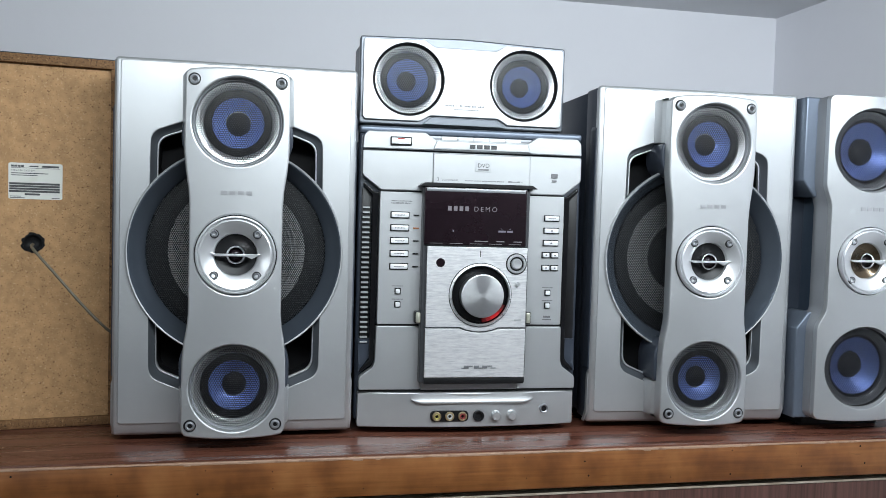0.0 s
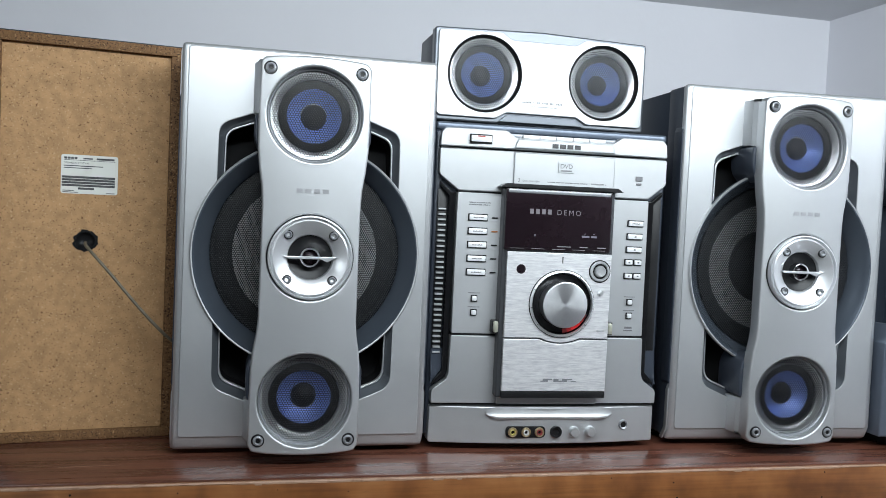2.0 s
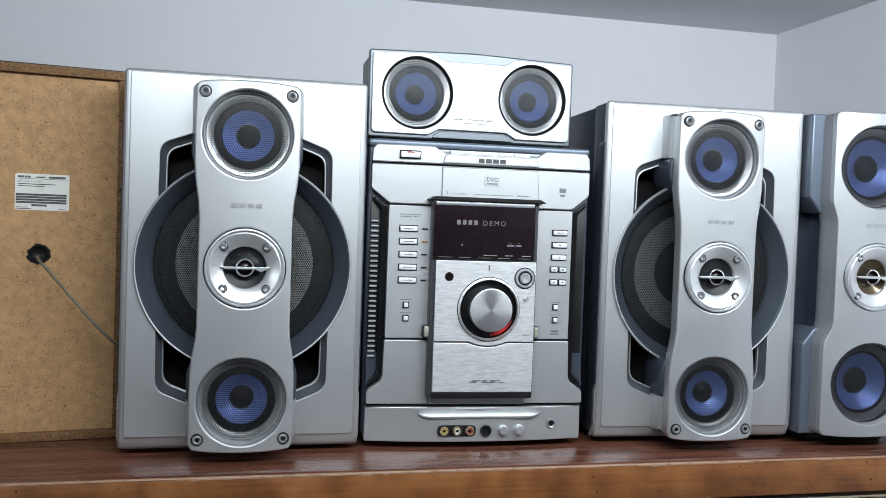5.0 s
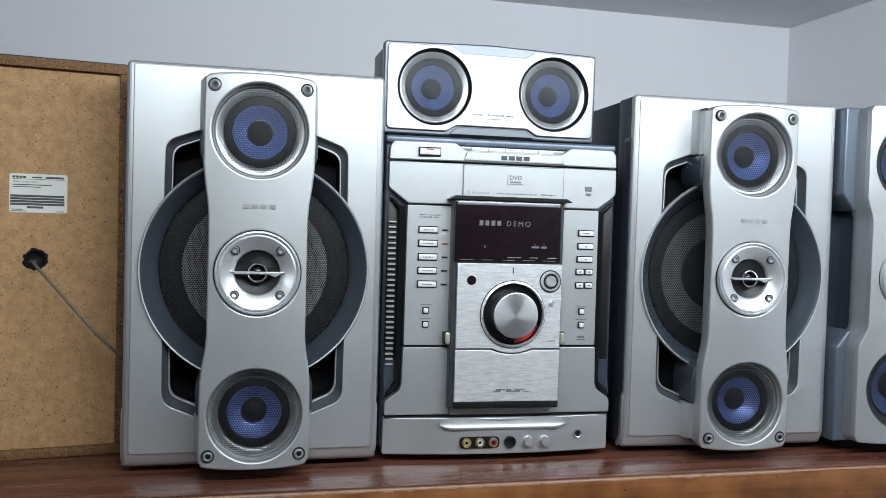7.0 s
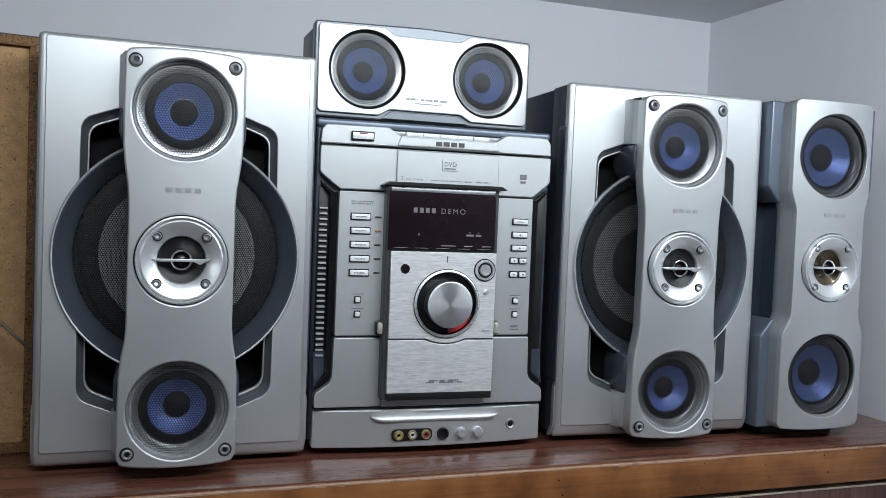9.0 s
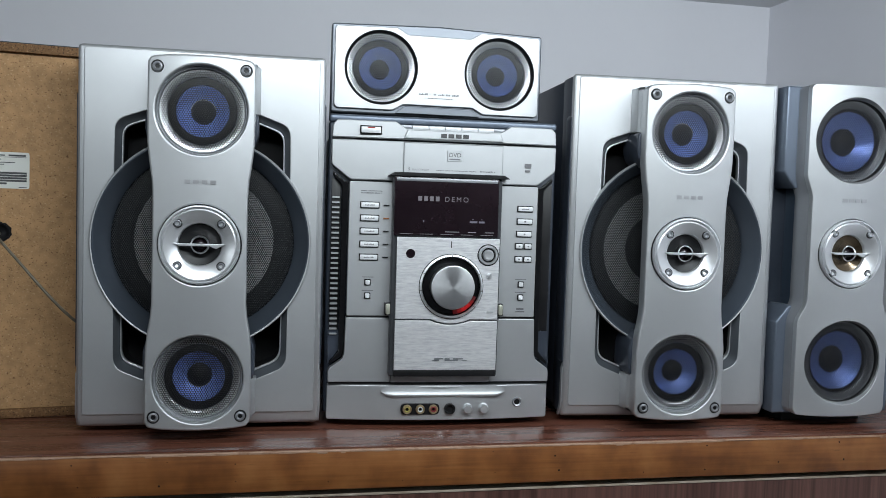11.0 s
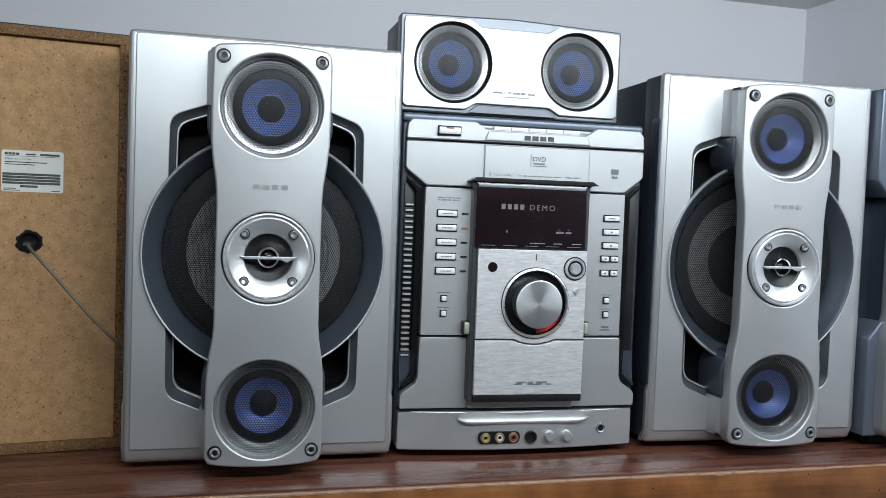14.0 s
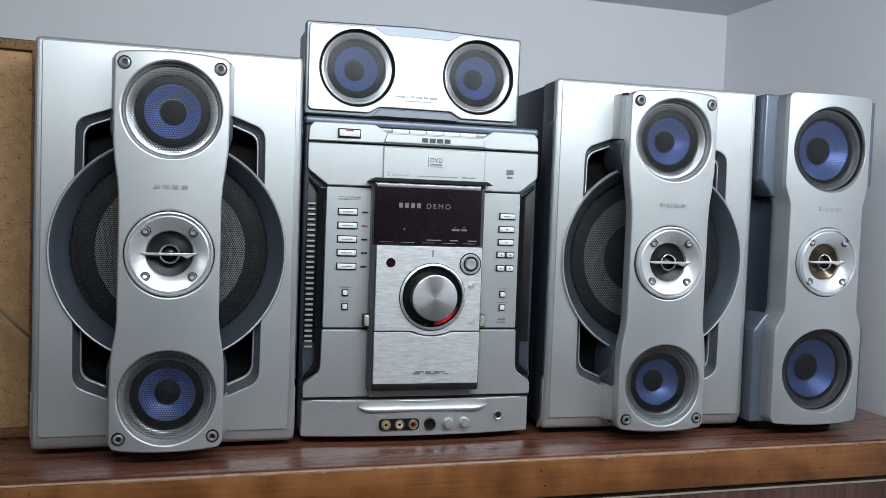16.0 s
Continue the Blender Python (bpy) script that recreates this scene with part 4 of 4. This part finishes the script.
    wave = [(-0.0140, 0.0747, 0.0760), (-0.0110, 0.0747, 0.0785), (-0.0060, 0.0770, 0.0785), (0.0020, 0.0747, 0.0785), (0.0080, 0.0747, 0.0760), (0.0125, 0.0747, 0.0785), (0.0190, 0.0770, 0.0785), (0.0235, 0.0747, 0.0760)]
    part("flap_mark", bars([(x, x + 0.0062, z0, z1) for x, z0, z1 in wave], F - 0.0002, 0.0005), SILVER_DARK, ob, "embossed marks")
    # knob
    ring = part("knob_ring", lathe([(0.0362, 0.004), (0.0388, -0.0002), (0.0394, -0.0014), (0.0388, -0.0032), (0.0373, -0.0038), (0.0364, -0.0026), (0.0360, 0.005)], 72), SATIN, ob, "bright ring round the knob", pose(kx, F, kz))
    part("ring_gap", lathe([(0.0390, -0.0003), (0.0401, -0.0004), (0.0403, 0.0006)], 72), BLACK, ring)
    part("groove", lathe([(0.0361, 0.0000), (0.0340, 0.0040), (0.0280, 0.0042), (0.0, 0.0042)], 64), GLOSS_BLACK, ring, "glossy black groove")
    part("knob", lathe([(0.0, -0.0140), (0.0253, -0.0147), (0.0265, -0.0143), (0.0270, -0.0130), (0.0267, -0.0100), (0.0261, 0.0040)], 72), KNOB, ring, "turned aluminium volume knob")
    for k in range(9):
        a = radians(-40 + 32.5 * k)
        part("tick", box(-0.0004, 0.0004, -0.0041, -0.0034, -0.0010, 0.0010), INK, ring, "", pose(0.0377 * math.cos(a), 0, 0.0377 * math.sin(a)) @ pose(0, 0, 0, 0, 90 - math.degrees(a), 0))
    for a0, a1, mat in ((276, 286, RED_LOW), (286, 296, RED_MID), (296, 318, RED_LED), (318, 328, RED_MID), (328, 338, RED_LOW)):
        arc, prev = bmesh.new(), None
        for i in range(13):
            a = radians(a0 + (a1 - a0) * i / 12)
            cur = [arc.verts.new((r * math.cos(a), y, r * math.sin(a))) for r, y in ((0.0300, 0.0038), (0.0328, 0.0037), (0.0346, 0.0022))]
            if prev:
                for k in range(2):
                    arc.faces.new((prev[k], prev[k + 1], cur[k + 1], cur[k]))
            prev = cur
        part("lit_arc", arc, mat, ring, "glowing red arc", pose(0, -0.0003, 0))
    part("pointer", box(0.0056, 0.0068, F - 0.0004, F + 0.0002, 0.2145, 0.2225), INK, ob)
    part("remote_eye", lathe([(0.0, -0.0006), (0.0052, -0.0004), (0.0060, 0.0008)], 32), GLASS_BLACK, ob, "dark remote eye", pose(-0.0439, F - 0.0002, 0.2065))
    d = part("jog_dial", lathe([(0.0, -0.0050), (0.0050, -0.0056), (0.0062, -0.0044), (0.0070, -0.001), (0.0086, -0.001), (0.0095, -0.0032), (0.0114, -0.0032), (0.0124, 0.0)], 40), SATIN, ob, "small chrome dial", pose(0.0525, F, 0.2065))
    part("dial_gap", lathe([(0.0122, -0.0005), (0.0134, -0.0005), (0.0136, 0.0004)], 40), BLACK, d)
    part("dial_well", lathe([(0.0071, -0.0014), (0.0074, -0.0022), (0.0086, -0.0022), (0.0089, -0.0014)], 32), BLACK, d)
    part("small_button", lathe([(0.0, -0.003), (0.0022, -0.0028), (0.0026, -0.001), (0.0036, -0.0012), (0.0038, 0.0)], 24), SATIN, ob, "", pose(0.0549, F, 0.1805))
    part("badge", box(0.0525, 0.0615, F - 0.0005, F + 0.0002, 0.1345, 0.1370, 0.0002, 1), SATIN, ob, "pale badge")
    # buttons
    def button(x, y, z, w, h, sign=False):
        b = part("button", box(x - w / 2, x + w / 2, y - 0.003, y + 0.001, z - h / 2, z + h / 2, 0.0009), BUTTON, ob, "pale push button")
        part("button_rim", box(x - w / 2 - 0.0011, x + w / 2 + 0.0011, y - 0.0006, y + 0.0008, z - h / 2 - 0.0011, z + h / 2 + 0.0011, 0.0005, 1), BLACK, b)
        if sign:
            part("print", bars([(x - 0.0011, x + 0.0011, z - 0.0009, z + 0.0009)], y - 0.003, 0.0002), PRINT, b)
        elif w > 0.012:
            part("print", letters([(x - w * 0.28, x + w * 0.28, z - 0.0007, z + 0.0007)], y - 0.003, 0.0002), PRINT, b)
        return b
    for i in range(5):
        z = 0.2640 - i * 0.0160
        button(-0.0935, 0.0, z, 0.0215, 0.0062)
        part("indicator", box(-0.0765, -0.0695, -0.0004, 0.0016, z - 0.0008, z + 0.0008), AMBER if i == 1 else BLACK, ob, "small indicator lamp")
    for i, w in enumerate((0.0185, 0.0185, 0.0185)):
        button(0.1025 - 0.001 * i * 0.3, 0.0, 0.2645 - i * 0.0158, w, 0.0058, i > 0)
    for z in (0.2175, 0.2010):
        button(0.0960, 0.0, z, 0.0086, 0.0056, True)
        button(0.1075, 0.0, z, 0.0086, 0.0056, True)
    for x in (-0.0940, 0.1000):
        for z in (0.1690, 0.1525):
            button(x, 0.0, z, 0.0056, 0.0056)
            part("print", bars([(x - 0.007, x + 0.007, z + 0.0060, z + 0.0068)], 0.001, 0.0003), PRINT, ob)
    part("print", letters([(-0.1045, -0.0785, 0.2808, 0.2820), (-0.1045, -0.0790, 0.2780, 0.2796)], 0.001), PRINT, ob)
    part("print", bars([(0.0945, 0.1060, 0.1335, 0.1350), (0.0955, 0.1050, 0.1365, 0.1390)], 0.001, 0.0003), PRINT, ob)
    part("print", bars([(0.1010, 0.1075, 0.3110, 0.3135), (0.1000, 0.1085, 0.3160, 0.3215)], 0.0005, 0.0003), PRINT, ob)
    part("print", letters([(-0.0130, 0.0370, 0.3085, 0.3097), (0.0420, 0.0610, 0.3085, 0.3102)], -0.0038), PRINT, ob)
    part("print", wording("3", 0.0062, (-0.0490, -0.0041, 0.3078)), PRINT, ob)
    part("print", wording("DISC CHANGER", 0.0028, (-0.0430, -0.0041, 0.3082), 1.05), PRINT, ob)
    for s, x in ((-1, -0.0690), (1, 0.0722)):
        clip = part("clip", box(x - 0.0030, x + 0.0030, -0.0130, 0.002, 0.1308, 0.1440, 0.0018), CREAM, ob, "cream side clip")
        part("clip_rim", box(x - 0.0042, x + 0.0042, -0.0100, 0.0015, 0.1296, 0.1452, 0.0018), BLACK, clip)
    part("power_button", box(-0.1065, -0.0825, -0.0046, 0.0, 0.3515, 0.3590, 0.0008), BUTTON, ob, "pale power button")
    part("button_rim", box(-0.1078, -0.0812, -0.0022, 0.0004, 0.3500, 0.3605, 0.0006, 1), BLACK, ob)
    part("power_lamp", box(-0.0990, -0.0900, -0.0050, -0.0044, 0.3572, 0.3586), RED_DIM, ob)
    for i in range(5):
        x0 = -0.0435 + i * 0.0206
        part("disc_button", box(x0, x0 + 0.0198, -0.0005, 0.012, H - 0.0085, H - 0.0040, 0.0008), BUTTON, ob, "pale disc button")
    part("brand_mark", bars([(-0.0085 + i * 0.0092, -0.0085 + i * 0.0092 + 0.0072, 0.3490, 0.3540) for i in range(4)], -0.0038), INK, ob, "four dark brand marks")
    badge = part("disc_badge", box(0.0000, 0.0190, -0.0048, -0.0040, 0.3206, 0.3335, 0.0003, 1), SILVER, ob, "silver square badge")
    part("badge_mark", bars([(0.0026, 0.0164, 0.3224, 0.3240)], -0.0048, 0.0003), PRINT, badge)
    part("badge_word", wording("DVD", 0.0074, (0.0019, -0.0051, 0.3260), 1.0), INK, badge)
    # display writing
    part("display_word", wording("DEMO", 0.0086, (-0.0040, F - 0.0002, 0.2708), 1.42), LCD, disp, "pale segment letters")
    part("display_marks", bars([(-0.0365 + i * 0.0072, -0.0365 + i * 0.0072 + 0.0046, 0.2710, 0.2768) for i in range(4)], F, 0.0002), LCD, disp)
    for x0, x1, z0, z1 in ((0.0280, 0.0375, 0.2455, 0.2478), (0.0395, 0.0465, 0.2455, 0.2478), (0.0310, 0.0330, 0.2495, 0.2503), (0.0420, 0.0440, 0.2495, 0.2503), (-0.030, -0.0285, 0.2450, 0.2475)):
        part("display_sign", bars([(x0, x1, z0, z1)], F, 0.0002), LCD_DIM, disp)
    part("display_print", bars([(-0.0580 + i * 0.0250, -0.0580 + i * 0.0250 + 0.016, 0.2304, 0.2309) for i in range(5)] + [(-0.002, 0.0155, 0.2335, 0.2345), (0.026, 0.036, 0.2335, 0.2345), (0.048, 0.059, 0.2335, 0.2345)], F, 0.0002), PRINT_PALE, disp)
    # sockets
    well = part("socket_well", plate([rounded([(-0.0495, 0.0050), (-0.0005, 0.0050), (-0.0005, 0.0190), (-0.0495, 0.0190)], 0.007, 5)], -0.0072, -0.004, 0.0005), BLACK, ob, "black socket panel")
    for x, mat in ((-0.0415, YELLOW), (-0.0250, WHITE_PL), (-0.0085, RED_PL)):
        s = part("socket", lathe([(0.0058, 0.0), (0.0058, -0.0022), (0.0050, -0.0030), (0.0036, -0.0026), (0.0034, 0.0)], 28), GOLD, well, "gilt ring socket", pose(x, -0.0068, 0.0120))
        part("contact", lathe([(0.0033, 0.0), (0.0033, -0.0036), (0.0024, -0.0036), (0.0020, -0.0006)], 24), mat, s, "coloured socket core")
    part("round_socket", lathe([(0.0, -0.0005), (0.0045, -0.0008), (0.0048, -0.0034), (0.0066, -0.0036), (0.0072, -0.002), (0.0072, 0.002)], 32), BLACK, ob, "black round socket", pose(0.0125, -0.006, 0.0120))
    for x in (0.0350, 0.0560):
        part("small_knob", lathe([(0.0, -0.0078), (0.0048, -0.0076), (0.0056, -0.0066), (0.0060, -0.001), (0.0068, -0.0006), (0.0070, 0.002)], 32), SILVER, ob, "small silver knob", pose(x, -0.0045, 0.0120))
    ph = part("phones_socket", lathe([(0.0036, 0.003), (0.0036, -0.0022), (0.0050, -0.0030), (0.0060, -0.0016), (0.0062, 0.003)], 28), SILVER_DARK, ob, "grey headphone socket", pose(0.1000, 0.0002, 0.0190))
    part("socket_hole", lathe([(0.0, -0.0012), (0.0035, -0.0012)], 20), BLACK, ph)
    for sx in (-0.11, 0.11):
        for sy in (0.085, 0.33):
            part("foot", lathe([(0.0, 0.0), (0.012, 0.0), (0.012, 0.0112), (0.0, 0.0112)], 20), RUBBER, ob, "", Matrix.Translation((sx, sy, -0.0095)) @ Matrix.Rotation(radians(90), 4, "X"))
    return ob


RED_LED = glow("red_glow", (0.70, 0.010, 0.014), 0.5)
RED_MID = glow("red_glow_fading", (0.60, 0.008, 0.012), 0.26)
RED_LOW = glow("red_glow_faint", (0.50, 0.006, 0.010), 0.09)
RED_DIM = glow("red_lamp", (0.6, 0.05, 0.03), 0.5)
AMBER = glow("amber_lamp", (0.7, 0.28, 0.08), 0.3)
LCD = glow("display_segments", (0.50, 0.48, 0.55), 0.25)
LCD_DIM = glow("display_signs", (0.42, 0.42, 0.55), 0.28)
stereo_unit(pose(0.2662, 1.046, TOP + 0.0115, 0, 0, -2.0))


# ---- centre speaker on the stereo unit ----
def centre_speaker(m):
    ob = empty("centre_speaker", m, "low silver centre speaker with two blue drivers on the stereo", "loudspeaker")
    W, H = 0.1395, 0.118
    part("box", box(-W + 0.006, W - 0.006, 0.0305, 0.12, 0.003, H - 0.001, 0.003), SLATE, ob, "dark slate box")
    frame_out = rounded([(-W, 0.003), (W, 0.003), (W, H - 0.002), (0.0, H + 0.002), (-W, H - 0.002)], 0.004, 4)
    dx, dz, r = 0.0785, 0.0625, 0.0455
    off = 0.003
    holes = [circle(off - dx, dz, r + 0.001), circle(off + dx, dz, r + 0.001)]
    part("front_frame", plate([frame_out] + holes, 0.004, 0.018, 0.002), FRAME_GREY, ob, "grey front frame")
    half = [(0.042, H - 0.0120), (0.056, H - 0.0035), (W - 0.006, H - 0.0055), (W - 0.004, H - 0.009), (W - 0.004, 0.012), (W - 0.008, 0.0085), (0.060, 0.0085), (0.046, 0.0165)]
    part("fascia", plate([rounded(mirror(half), 0.002, 3)] + holes, 0.0, 0.0042, 0.0009), SILVER, ob, "bright silver fascia")
    part("collar", plate([rounded([(-W + 0.002, 0.003), (W - 0.002, 0.003), (W - 0.002, H - 0.001), (-W + 0.002, H - 0.001)], 0.002, 2)] + holes, 0.0182, 0.0304, 0.0005), SLATE, ob, "dark slate box")
    part("foot_rail", plate([rounded([(-0.057, 0.0045), (0.057, 0.0045), (0.0445, 0.0148), (-0.0445, 0.0148)], 0.002, 3)], 0.0012, 0.0062, 0.0012, 3), FRAME_GREY, ob, "grey lower trim")
    part("base", box(-W + 0.012, W - 0.012, 0.034, 0.115, -0.0115, 0.003, 0.001), RUBBER, ob, "black base")
    for x in (off - dx, off + dx):
        part("rim", lathe([(r + 0.0022, 0.002), (r + 0.0020, -0.0010), (r + 0.0010, -0.0016), (r + 0.0002, 0.0), (r - 0.0002, 0.006)], 72), BLACK, ob, "black rim", pose(x, 0.0, dz))
        mid_driver(ob, x, 0.0024, dz, r + 0.0006, 1.0, SATIN, BLACK, MESH_GREY)
    part("print", letters([(-0.026, -0.011, 0.0300, 0.0325), (-0.009, 0.008, 0.0300, 0.0325), (0.010, 0.029, 0.0300, 0.0325), (-0.018, 0.020, 0.0258, 0.0268)], 0.0), PRINT, ob, "small grey print")
    return ob


centre_speaker(pose(0.2655, 1.11, TOP + 0.0115 + 0.367 + 0.0115, 0, 0, 0))
